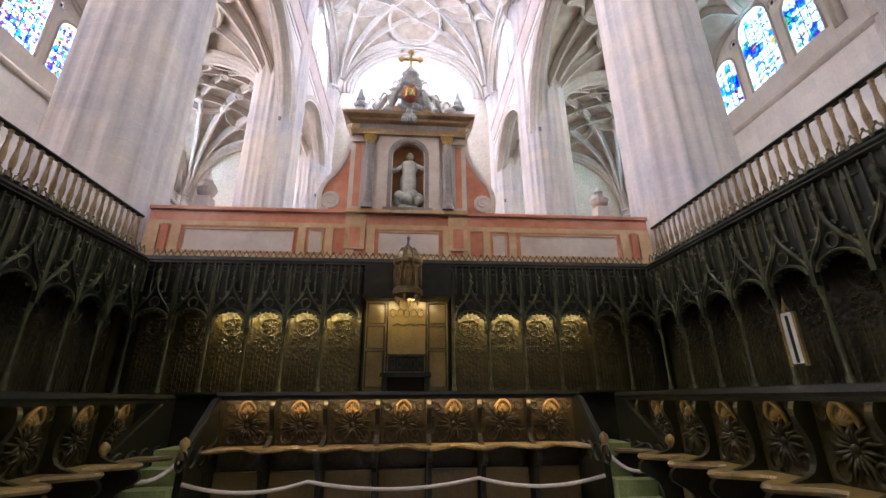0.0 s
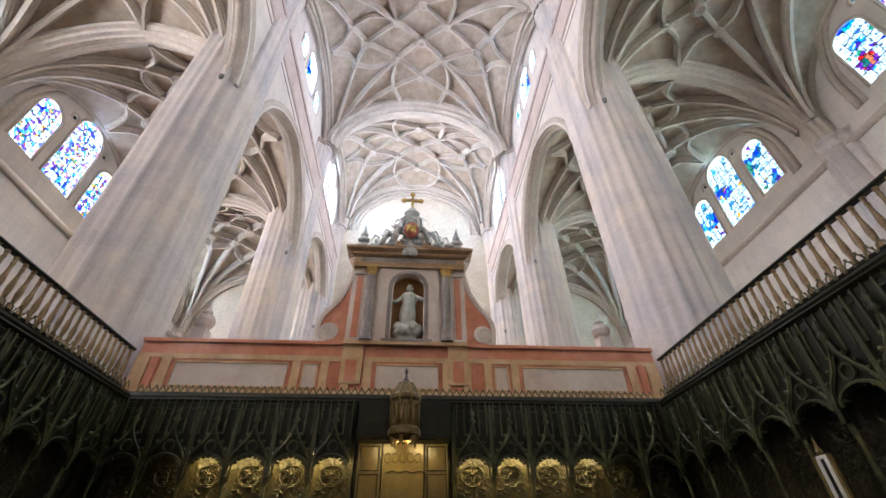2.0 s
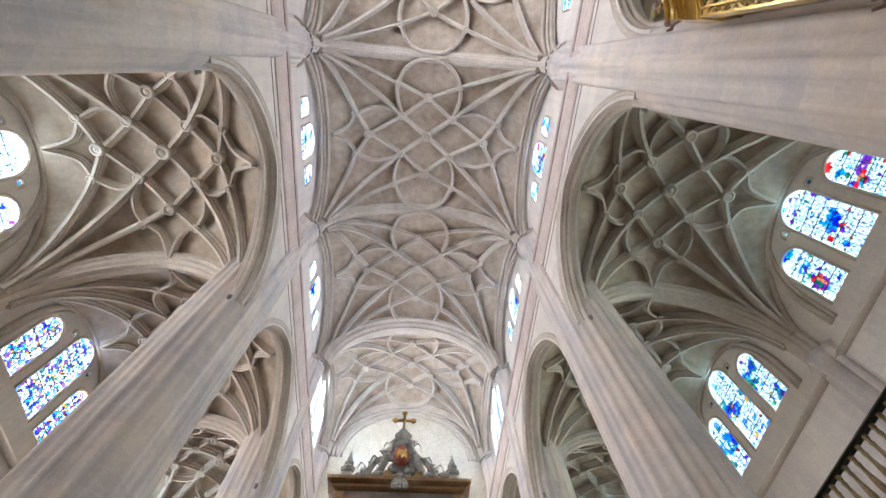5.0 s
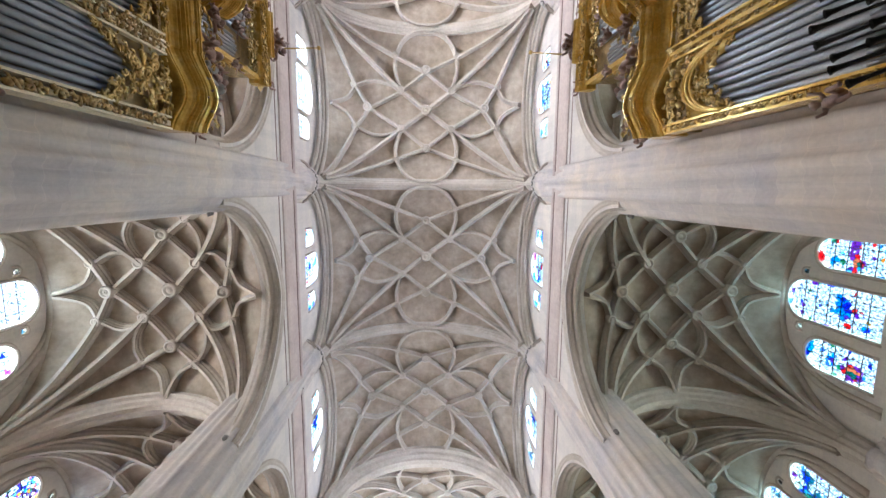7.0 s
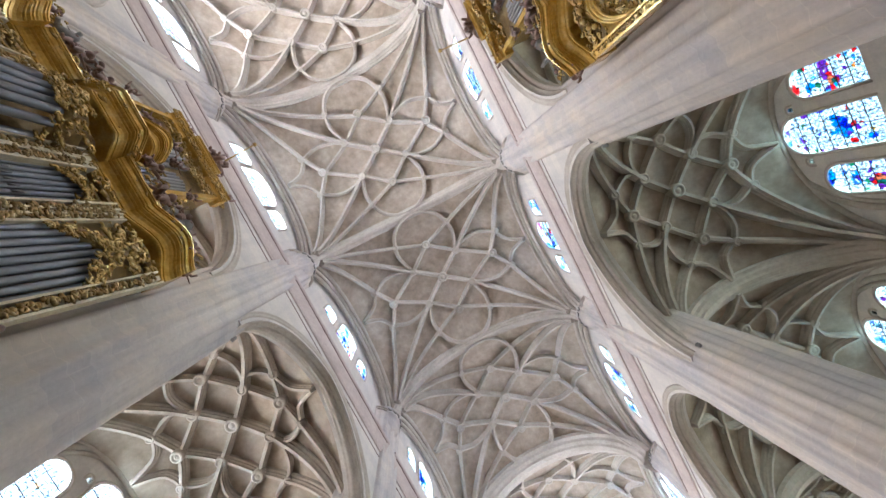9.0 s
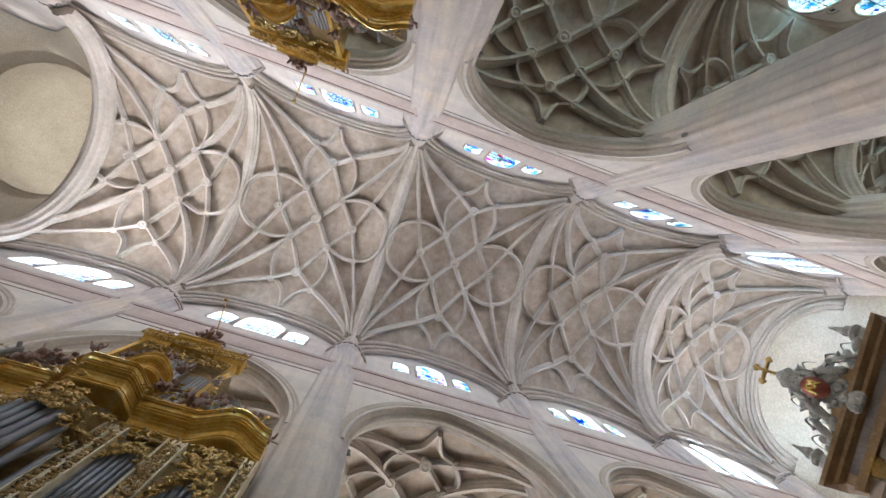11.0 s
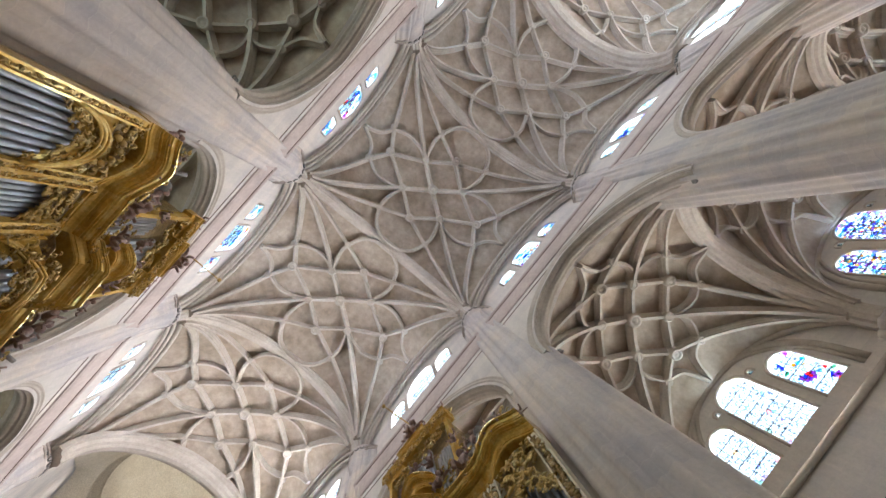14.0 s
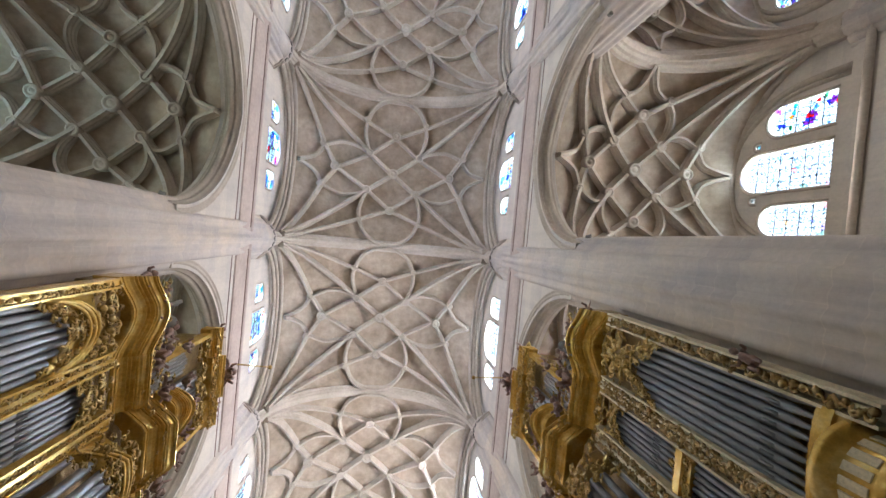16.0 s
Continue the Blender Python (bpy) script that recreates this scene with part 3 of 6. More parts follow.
        for c, sill, w, h in holes:
            mould.sweep([(s * CLERE_X, c + q[0] * 1.08, sill - 0.03 + q[1] * 1.02) for q in lancet(w, h, 10)], circle(0.07, 6), down=(s, 0, 0.01))
        # outer wall of the aisle
        zt = A_SPRING + 4.9
        wx = WALL_X[s]
        low_sill = 15.63 if s < 0 and i == 2 else 15.88
        holes = [(cy - 2.2, low_sill, 1.3, 2.95), (cy - 1.25, low_sill + 3.22, 0.2, 0.26), (cy, low_sill, 1.75, 4.15), (cy + 1.25, low_sill + 3.22, 0.2, 0.26), (cy + 2.2, low_sill, 1.3, 2.95)]
        pierced_wall(outer, s * wx, s * (wx + 0.35), y0, y1, 0, zt + 1.5, holes)
        pal = {(-1, 2): [GLASS_CLEAR, GLASS_CLEAR, GLASS_CLEAR, GLASS_MIX, GLASS_MIX], (-1, 3): [GLASS_PURPLE] * 5, (1, 3): [GLASS_BLUE] * 5}.get((s, i), [GLASS_MIX] * 5)
        side_window("window_aisle_%s_%d" % (nm, i + 1), s, cy, wx, 0.35, holes, pal, AISLE_WATTS * (2.0 if s < 0 and i == 2 else 1.55 if s < 0 else 0.74), (1.0, 0.88, 0.72) if s < 0 else (0.93, 1.0, 0.74))
        for c, sill, w, h in holes:
            mould.sweep([(s * wx, c + q[0] * (1 + 0.2 / w), sill - 0.05 + q[1] * (1 + 0.13 / h)) for q in lancet(w, h, 10)], circle(0.05, 6), down=(s, 0, 0.01))
        for r, k in ((3.55, 0.16), (3.3, 0.1)):
            mould.sweep([(s * (wx - 0.02), cy - r, low_sill - 0.4)] + [(s * (wx - 0.02), cy - r * math.cos(math.pi * q / 20), low_sill + 0.9 + (r + 0.6) * math.sin(math.pi * q / 20)) for q in range(21)] + [(s * (wx - 0.02), cy + r, low_sill - 0.4)], circle(k, 7), down=(s, 0, 0.01))
        mould.sweep([(s * wx, y0, 14.6), (s * wx, y1, 14.6)], [(-0.16, -0.14), (0.16, -0.14), (0.2, 0.0), (-0.14, 0.16), (-0.2, 0.05)])
        setting("wall_%s_arcade_%d" % (nm, i + 1), low, WALL, "pale stone wall over a nave arch", "wall")
        setting("wall_%s_clerestory_%d" % (nm, i + 1), high, WALL, "pale stone upper wall with windows", "wall")
        setting("wall_%s_outer_%d" % (nm, i + 1), outer, WALL, "grey stone outer wall of the aisle", "wall")
        setting("trim_%s_%d" % (nm, i + 1), mould, RIB, "moulded stone arches and string courses", "moulding", smooth=True)
    # wall shafts between the outer bays
    for row in ROWS:
        b = Build()
        for dx, dy, r in ((0, 0, 0.42), (0.1, 0.45, 0.24), (0.1, -0.45, 0.24), (0.2, 0.75, 0.16), (0.2, -0.75, 0.16)):
            b.lathe([(r * 1.5, 0), (r * 1.5, 0.9), (r, 1.3), (r, A_SPRING - 0.62), (r * 1.22, A_SPRING - 0.56), (r * 1.1, A_SPRING - 0.48), (r * 1.08, A_SPRING - 0.2), (r * 1.3, A_SPRING - 0.12), (r * 1.34, A_SPRING + 0.02), (r * 0.8, A_SPRING + 0.04)], 14, (s * (WALL_X[s] + dx - 0.05), row + dy, 0))
        tagged(part("wall_shaft", b, STONE, smooth=True), "slender stone wall shafts against the aisle wall", "shaft", "wall shafts", "structure")



# ---- bright hazy sky outside the windows ----
def glow(name, strength, color):
    m = bpy.data.materials.new(name)
    m.use_nodes = True
    nt = m.node_tree
    e = nt.nodes.new("ShaderNodeEmission")
    e.inputs["Color"].default_value, e.inputs["Strength"].default_value = (*color, 1), strength
    nt.links.new(e.outputs[0], nt.nodes["Material Output"].inputs[0])
    return m


for s, nm, power, tint in ((-1, "south", SKY_SOUTH, (1.0, 0.97, 0.93)), (1, "north", SKY_NORTH, (0.9, 0.96, 1.0))):
    sky_mat = glow("hazy_sky_" + nm, power, tint)
    for x, z0, z1, tag in ((WALL_X[s] + 1.1, 14.8, 22.6, "low"), (CLERE_X + 1.0, 22.6, 30.5, "high")):
        sheet = Build().box(*sorted((s * x, s * (x + 0.05))), -20.6, 29.2, z0, z1)
        setting("backdrop_%s_%s" % (nm, tag), sheet, sky_mat, "plain bright hazy sky outside the windows", "sky")

# ---- west end ----
setting("wall_west", Build().box(-18, 18, 28.75, 29.8, 0, 33), PLASTER, "pale yellowish end wall of the nave", "wall")
ends = Build()
for r, k in ((0.0, 0.2), (-0.45, 0.14), (-0.8, 0.16), (-1.2, 0.1)):
    ends.sweep([((HALF + r) * -math.cos(math.pi * q / 32), 28.72, SPRING + (NHA + r) * math.sin(math.pi * q / 32)) for q in range(33)], circle(k, 8), down=(0, 1, 0.01))
setting("trim_west", ends, RIB, "moulded stone arch against the end wall", "moulding", smooth=True)

# ---- crossing with its dome ----
drum_y, drum_r = -26.6, 5.0
cross = Build()
cross.grid([[(x, -20.4, 33.0) for x in (-18, 18)], [(x, -20.4, 36.5) for x in (-18, 18)]])
n = 36
square = []
for k in range(n):
    a = 2 * math.pi * k / n
    m = 6.3 / max(abs(math.cos(a)), abs(math.sin(a)))
    square.append((m * math.cos(a), drum_y + m * math.sin(a), 27.5 + 5.2 * (abs(math.cos(a)) ** 6 + abs(math.sin(a)) ** 6)))
rings = [square]
for r, z in ((drum_r + 0.25, 34.2), (drum_r + 0.25, 34.6), (drum_r, 34.7), (drum_r, 35.3), (drum_r - 0.2, 35.4)):
    rings.append([(r * math.cos(2 * math.pi * k / n), drum_y + r * math.sin(2 * math.pi * k / n), z) for k in range(n)])
cross.grid(rings, closed=True)
setting("ceiling_crossing", cross, PLASTER, "pale plastered pendentives and ring of the crossing dome", "dome", smooth=True)
dome = Build()
prof = [(drum_r - 0.2, 35.4), (drum_r - 0.2, 38.9)] + [((drum_r - 0.2) * math.cos(a), 38.9 + 4.8 * math.sin(a)) for a in [math.pi / 2 * k / 10 for k in range(1, 10)]]
dome.lathe(prof, 36, (0, drum_y, 0))
setting("ceiling_dome", dome, PLASTER, "pale yellow plastered dome over the crossing", "dome", smooth=True)
window_light("dome_light", (0, drum_y, 43.55), (0, drum_y, 0.0), 1.6, 1.6, DOME_WATTS, (1.0, 0.95, 0.85))
setting("wall_crossing", Build().box(-19, -6.4, -33, -20.6, 0, 36).box(6.4, 19, -33, -20.6, 0, 36).box(-6.4, 6.4, -33.6, -33, 0, 36), WALL, "pale stone walls round the crossing", "wall")
# unseen slab, added to stop outside light leaking past the vault edges
setting("roof", Build().box(-19, 19, -20.7, 31.5, 33.2, 33.6), WALL, "unseen plain slab over the vaults, added to shut out light", "roof")
# ---- choir stalls ----
COR_Y, COR_X, COR_Z = 8.6, 5.38, 4.39                  # front of the cornice and its top
LEDGE = 1.7
PITCH = 0.735


def settle(ob, knots, across=1.0):
    """Carry the heights of a built thing over to those of the place, and widen it."""
    done = set()
    for child in ob.children_recursive:
        if child.type != "MESH" or child.data.name in done:
            continue
        done.add(child.data.name)
        for v in child.data.vertices:
            z = v.co.z
            for (a, b), (c, d) in zip(knots, knots[1:]):
                if z <= c or (c, d) == knots[-1]:
                    v.co.z = b + (z - a) * (d - b) / (c - a)
                    break
            v.co.x *= across




def tracery(b, cx, y, cz, r):
    """A rosette of rings in relief."""
    b.sweep([(cx + r * math.cos(a), y, cz + r * math.sin(a)) for a in [2 * math.pi * k / 20 for k in range(20)]], circle(0.016, 5), down=(0, -1, 0), closed=True)
    for k in range(6):
        a = math.pi / 3 * k
        px, pz = cx + r * 0.52 * math.cos(a), cz + r * 0.52 * math.sin(a)
        b.sweep([(px + r * 0.4 * math.cos(q), y, pz + r * 0.4 * math.sin(q)) for q in [2 * math.pi * j / 10 for j in range(10)]], circle(0.012, 4), down=(0, -1, 0), closed=True)
    b.ball((cx, y, cz), r * 0.2, 6)


def upper_stall():
    """One arched panel of the upper row; the wall runs along x, the front is -y."""
    ob = new("upper_stall", None)
    tagged(ob, "dark walnut choir stall back with cusped arch and ogee gable", "choir stall", "upper choir stalls")
    h = 0.335
    part("back_panel", Build().box(-h, h, 0.0, 0.08, 1.17, 4.8), PANEL, ob)
    rel = Build()
    tracery(rel, 0, -0.015, 3.42, 0.2)
    leafy = random.Random(5)
    for k in range(34):
        cx, cz = leafy.uniform(-0.21, 0.21), leafy.uniform(2.9, 3.18)
        a = leafy.uniform(0, 6.28)
        rel.sweep([(cx, -0.004, cz), (cx + 0.03 * math.cos(a), -0.02, cz + 0.03 * math.sin(a)), (cx + 0.06 * math.cos(a + 0.5), -0.004, cz + 0.06 * math.sin(a + 0.5))], circle(0.012, 4), down=(0, -1, 0), scales=[0.6, 1.2, 0.5])
    for k in range(8):
        rel.box(-0.245 + 0.068 * k, -0.232 + 0.068 * k, -0.01, 0.0, 2.15 + 0.02, 2.84)
    tagged(part("carved_relief", rel, PANEL, ob, "tracery and leaves carved in low relief"), kind="stuff")
    arch = lancet(0.54, 0.55, 14)
    front = -0.30
    out = [(x, 3.26 + z) for x, z in arch]
    sp = Build()
    for y in (front, front + 0.07):
        sp.grid([[(x, y, z) for x, z in out], [(x * h / 0.27, y, 4.72) for x, z in out]])
    sp.grid([[(x, front, z) for x, z in out], [(x, front + 0.07, z) for x, z in out]])
    part("spandrel", sp, WOOD, ob)
    ar = Build().sweep([(x, front - 0.02, z) for x, z in out[1:-1]], circle(0.028, 6), down=(0, -1, 0))
    part("arch_moulding", ar, CARVEDLIT, ob)
    for k in range(1, 8):
        a = math.pi * k / 8
        c = Build().ball((-0.235 * math.cos(a), front + 0.02, 3.54 + 0.235 * math.sin(a)), 0.042, 6)
        part("cusp", c, CARVEDLIT, ob)
    for s in (-1, 1):
        g = Build().sweep(smooth_path([(s * 0.31, front - 0.03, 3.62), (s * 0.26, front - 0.04, 3.82), (s * 0.13, front - 0.05, 3.98), (s * 0.03, front - 0.06, 4.16), (0, front - 0.06, 4.3)], 4), circle(0.026, 5), down=(0, -1, 0))
        part("gable", g, CARVEDLIT, ob)
        for k, (x, z) in enumerate(((0.27, 3.86), (0.19, 3.97), (0.1, 4.09))):
            part("crocket", Build().ball((s * x, front - 0.05, z + 0.02), 0.03, 6), CARVEDLIT, ob)
    fin = Build().lathe([(0.02, 4.22), (0.03, 4.3), (0.065, 4.34), (0.03, 4.38), (0.025, 4.42), (0.05, 4.46), (0.005, 4.56)], 8, (0, front - 0.06, 0))
    part("finial", fin, CARVEDLIT, ob, smooth=True)
    part("rosette", Build().sweep([(0.085 * math.cos(a), front - 0.02, 3.93 + 0.085 * math.sin(a)) for a in [2 * math.pi * k / 12 for k in range(12)]], circle(0.018, 5), down=(0, -1, 0), closed=True), CARVEDLIT, ob)
    for k in range(5):
        x = -h + 0.67 * (k + 0.5) / 5
        m = Build().box(x - 0.014, x + 0.014, front - 0.03, front, 4.12, 4.72)
        part("mullion", m, CARVEDLIT, ob)
    for s in (-1, 1):
        t = Build().sweep([(s * 0.2 + 0.07 * math.cos(a), front - 0.012, 4.58 + 0.07 * math.sin(a)) for a in [2 * math.pi * k / 10 for k in range(10)]], circle(0.012, 4), down=(0, -1, 0), closed=True)
        part("quatrefoil", t, CARVEDLIT, ob)
    col = Build().lathe([(0.05, 2.15), (0.05, 2.15 + 0.08), (0.03, 2.15 + 0.14), (0.026, 3.2), (0.045, 3.26), (0.05, 3.34)], 10, (-h, front + 0.03, 0))
    part("colonnette", col, CARVEDLIT, ob, smooth=True)
    pin = Build().box(-h - 0.03, -h + 0.03, front - 0.05, front + 0.02, 3.34, 4.5).lathe([(0.04, 4.5), (0.005, 4.7)], 4, (-h, front - 0.02, 0))
    part("pinnacle", pin, CARVEDLIT, ob)
    return ob


def lower_stall():
    """One seat of the lower row; its back at y = 0, the front is -y."""
    ob = new("lower_stall", None)
    tagged(ob, "dark walnut choir seat with carved rosette back", "choir stall", "lower choir stalls")
    h = 0.35
    part("back_panel", Build().box(-h, h, 0.0, 0.06, 0.36, 1.93), PANEL, ob)
    ro = Build()
    for k in range(18):
        a = math.pi / 9 * k + math.pi / 18
        q = (0.25, 0.17, 0.21)[k % 3]
        ro.sweep([(0.04 * math.cos(a), -0.015, 1.6 + 0.04 * math.sin(a)), (q * 0.6 * math.cos(a + 0.1), -0.04, 1.6 + q * 0.6 * math.sin(a + 0.1)), (q * math.cos(a), -0.012, 1.6 + q * 0.95 * math.sin(a))], circle(0.012, 5), down=(0, -1, 0), scales=[0.7, 1.4, 0.5])
    ro.ball((0, -0.02, 1.6), 0.035, 8)
    tagged(part("rosette", ro, PANEL, ob, "carved leaf rosette worn to a lighter brown", smooth=True), kind="stuff")
    to = Build().sweep(smooth_path([(-0.09, -0.01, 1.73), (-0.1, -0.05, 1.82), (0, -0.07, 1.91), (0.1, -0.05, 1.82), (0.09, -0.01, 1.73)], 4), circle(0.022, 6), down=(0, -1, 0))
    for k in range(7):
        a = math.pi * (0.14 + 0.12 * k)
        to.sweep([(0, -0.02, 1.74), (0.06 * math.cos(a), -0.05, 1.74 + 0.07 * math.sin(a)), (0.1 * math.cos(a), -0.02, 1.74 + 0.14 * math.sin(a))], circle(0.014, 5), down=(0, -1, 0), scales=[0.6, 1.2, 0.8])
    # paler walnut paints in the light that the shells catch from above
    part("shell", to, LIGHTWOOD, ob, "carved shell worn to a lighter brown", smooth=True)
    lo = Build()
    for s in (-1, 1):
        lo.sweep([(s * 0.17 + 0.075 * math.cos(a), -0.01, 1.45 + 0.075 * math.sin(a)) for a in [2 * math.pi * k / 12 for k in range(12)]], circle(0.016, 5), down=(0, -1, 0), closed=True)
        lo.sweep([(s * 0.23 + 0.05 * math.cos(a), -0.01, 1.82 + 0.05 * math.sin(a)) for a in [2 * math.pi * k / 10 for k in range(10)]], circle(0.012, 5), down=(0, -1, 0), closed=True)
    part("carved_relief", lo, PANEL, ob)
    div = Build()
    prof = smooth_path([(0.0, 1.93), (-0.12, 1.92), (-0.16, 1.8), (-0.08, 1.6), (-0.12, 1.42), (-0.34, 1.34), (-0.5, 1.28), (-0.52, 1.18), (-0.34, 1.06), (-0.3, 0.8), (-0.4, 0.6), (-0.42, 0.37), (0.0, 0.36)], 3)
    for x in (-h - 0.03, -h + 0.03):
        div.add([(x, p[0], p[1]) for p in prof], [tuple(range(len(prof)))])
    div.grid([[(-h - 0.03, p[0], p[1]) for p in prof], [(-h + 0.03, p[0], p[1]) for p in prof]])
    part("divider", div, WOOD, ob)
    arm = Build()
    rows = []
    for k in range(13):
        x = -h + 2 * h * k / 12
        d = 0.16 + 0.36 * abs(math.cos(math.pi * k / 12)) ** 2.2
        rows.append([(x, 0, 1.30), (x, -d, 1.30), (x, -d - 0.02, 1.325), (x, -d, 1.35), (x, 0, 1.35)])
    arm.grid(rows)
    part("armrest", arm, LIGHTWOOD, ob, "curved armrest worn to a lighter brown")
    part("seat", Build().box(-h + 0.05, h - 0.05, -0.1, -0.05, 0.62, 1.05).box(-h + 0.05, h - 0.05, -0.16, -0.1, 0.6, 0.66), GLOSSWOOD, ob, "folded-up wooden seat")
    return ob


PANEL = grained("walnut_panel", (0.015, 0.013, 0.004), (0.033, 0.028, 0.009), (0.065, 0.054, 0.017), 0.36, scale=1.6, fine=30.0, relief=0.9, depth=0.03, random_tint=0.4, carve=16.0, sheen=0.4)
LIGHTWOOD = grained("worn_walnut", (0.12, 0.085, 0.026), (0.21, 0.15, 0.045), (0.32, 0.235, 0.08), 0.35, scale=4.0, fine=30.0, relief=0.3, depth=0.005, random_tint=0.35)
GLOSSWOOD = grained("polished_walnut", (0.09, 0.065, 0.022), (0.15, 0.11, 0.036), (0.2, 0.15, 0.05), 0.32, scale=1.2, fine=20.0)
IVORYSTRIP = grained("cream_cloth", (0.55, 0.53, 0.45), (0.64, 0.62, 0.55), (0.7, 0.69, 0.62), 0.7, scale=6.0, fine=60.0, contrast=0.1)
# walnut lightened for raised carving, its highlights put into the colour
CARVEDLIT = grained("carved_walnut", (0.02, 0.023, 0.009), (0.058, 0.062, 0.026), (0.14, 0.14, 0.06), 0.4, scale=5.0, fine=36.0, relief=0.6, depth=0.01, carve=30.0, sheen=0.4, random_tint=0.3)
BRASS = grained("old_brass", (0.25, 0.16, 0.06), (0.4, 0.28, 0.12), (0.55, 0.42, 0.22), 0.3, 1.0, scale=6.0, fine=40.0)
BRONZE = grained("dark_bronze", (0.13, 0.1, 0.045), (0.22, 0.17, 0.08), (0.34, 0.27, 0.14), 0.32, 0.8, scale=6.0, fine=40.0)
ROPE = grained("white_rope", (0.55, 0.53, 0.48), (0.65, 0.62, 0.57), (0.75, 0.72, 0.68), 0.8, scale=20.0, fine=90.0)
CARPET = grained("green_cloth", (0.26, 0.32, 0.12), (0.34, 0.42, 0.17), (0.42, 0.48, 0.22), 0.9, scale=5.0, fine=80.0)
BALUSTER = grained("turned_wood", (0.2, 0.13, 0.055), (0.31, 0.205, 0.09), (0.43, 0.3, 0.15), 0.45, scale=5.0, fine=40.0)

CREST = grained("crest_wood", (0.09, 0.075, 0.03), (0.17, 0.15, 0.06), (0.26, 0.24, 0.1), 0.5, scale=5.0, fine=40.0, random_tint=0.3)
first = upper_stall()
settle(first, [(1.17, 0.5), (2.15, 1.7), (3.42, 3.02), (3.81, 3.3), (4.5, 4.08), (4.8, 4.34)], PITCH / 0.67)
spots = []
for s in (-1, 1):
    spots += [pose(s * (1.32 + PITCH * k), COR_Y + 0.28, 0) for k in range(6)]
    spots += [pose(s * (COR_X + 0.28), 8.2 - PITCH * k, 0, 0, 0, -90 * s) for k in range(18)]
first.matrix_basis = spots[0]
for m in spots[1:]:
    copy_thing(first, m)

seat = lower_stall()
spots = [pose(0.70 * (k - 3), 6.3, -0.33) for k in range(7)]
for s in (-1, 1):
    spots += [pose(s * 3.15, 5.25 - 0.58 * k, -0.35, 0, 0, -90 * s) @ Matrix.Diagonal((0.83, 1, 1, 1)) for k in range(15)]
seat.matrix_basis = spots[0]
for m in spots[1:]:
    copy_thing(seat, m)

# raised floor, back rails and cornice of the stalls
deck = Build().box(-3.2, 3.2, 6.37, 8.9, 0, 0.5)
for s in (-1, 1):
    deck.box(min(s * 3.22, s * 5.6), max(s * 3.22, s * 5.6), -9, 8.9, 0, 0.5)
setting("floor_choir_deck", deck, WOOD, "raised dark wooden floor of the upper stalls", "floor")
RAIL = [(-0.11, 0.0), (-0.09, -0.045), (0.08, -0.045), (0.1, 0.0), (0.08, 0.04), (-0.09, 0.04)]
rail = Build().sweep([(-2.5, 6.25, 1.65), (2.5, 6.25, 1.65)], RAIL)
for s in (-1, 1):
    rail.sweep([(s * 3.1, 6.1, 1.62), (s * 3.1, -4.2, 1.62)], RAIL)
setting("trim_lower_rail", rail, WOOD, "dark wooden top rail over the lower stalls", "rail")
ledge = Build().sweep([(COR_X - 0.1, -5.4, LEDGE), (COR_X - 0.1, COR_Y - 0.1, LEDGE), (-COR_X + 0.1, COR_Y - 0.1, LEDGE), (-COR_X + 0.1, -5.4, LEDGE)], [(-0.1, -0.03), (0.1, -0.03), (0.11, 0.0), (0.09, 0.04), (-0.1, 0.04)])
ledge.box(-4.9, 4.9, COR_Y - 0.06, COR_Y + 0.3, 0.5, LEDGE - 0.04)
for s in (-1, 1):
    ledge.box(min(s * 5.22, s * 5.5), max(s * 5.22, s * 5.5), -5.4, COR_Y, 0.5, LEDGE - 0.04)
setting("trim_upper_ledge", ledge, WOOD, "dark wooden ledge of the upper stalls", "ledge")
COR = [(-0.1, 0.02), (-0.03, -0.04), (0.03, 0.0), (0.07, 0.03), (0.1, 0.06), (0.08, 0.09), (0.1, 0.12), (0.04, 0.16), (-0.4, 0.18), (-0.42, 0.02)]
corn = Build().sweep([(-COR_X, -9, COR_Z), (-COR_X, COR_Y, COR_Z), (COR_X, COR_Y, COR_Z), (COR_X, -9, COR_Z)], [(-c, d) for c, d in COR])
setting("trim_cornice", corn, WOOD, "dark moulded cornice on top of the stalls", "cornice")
back = Build().box(-6.0, 6.0, COR_Y + 0.37, COR_Y + 0.5, 0, 4.37)
for s in (-1, 1):
    back.box(min(s * 5.75, s * 6.0), max(s * 5.75, s * 6.0), -9.2, COR_Y + 0.36, 0, 4.37)
setting("wall_choir", back, WOOD, "dark wooden wall behind the stalls", "wall")

# pierced crest on the cornice
leaf = Build()
leaf.sweep(smooth_path([(-0.06, 0, 0), (-0.05, 0, 0.06), (0, 0, 0.12), (0.05, 0, 0.06), (0.06, 0, 0)], 3), circle(0.012, 4), down=(0, -1, 0)).ball((0, 0, 0.14), 0.022, 6).ball((-0.045, 0, 0.085), 0.016, 5).ball((0.045, 0, 0.085), 0.016, 5)
leaf_mesh = leaf.mesh("crest_leaf", CREST)
crest = new("crest", None)
crest.location = (0, COR_Y, COR_Z + 0.02)
tagged(crest, "pierced carved crest of small leaves on the cornice", "crest")
for k in range(76):
    o = new("crest_leaf", leaf_mesh)
    o.parent, o.location = crest, (-5.2 + 10.4 * k / 75, 0.02, 0)
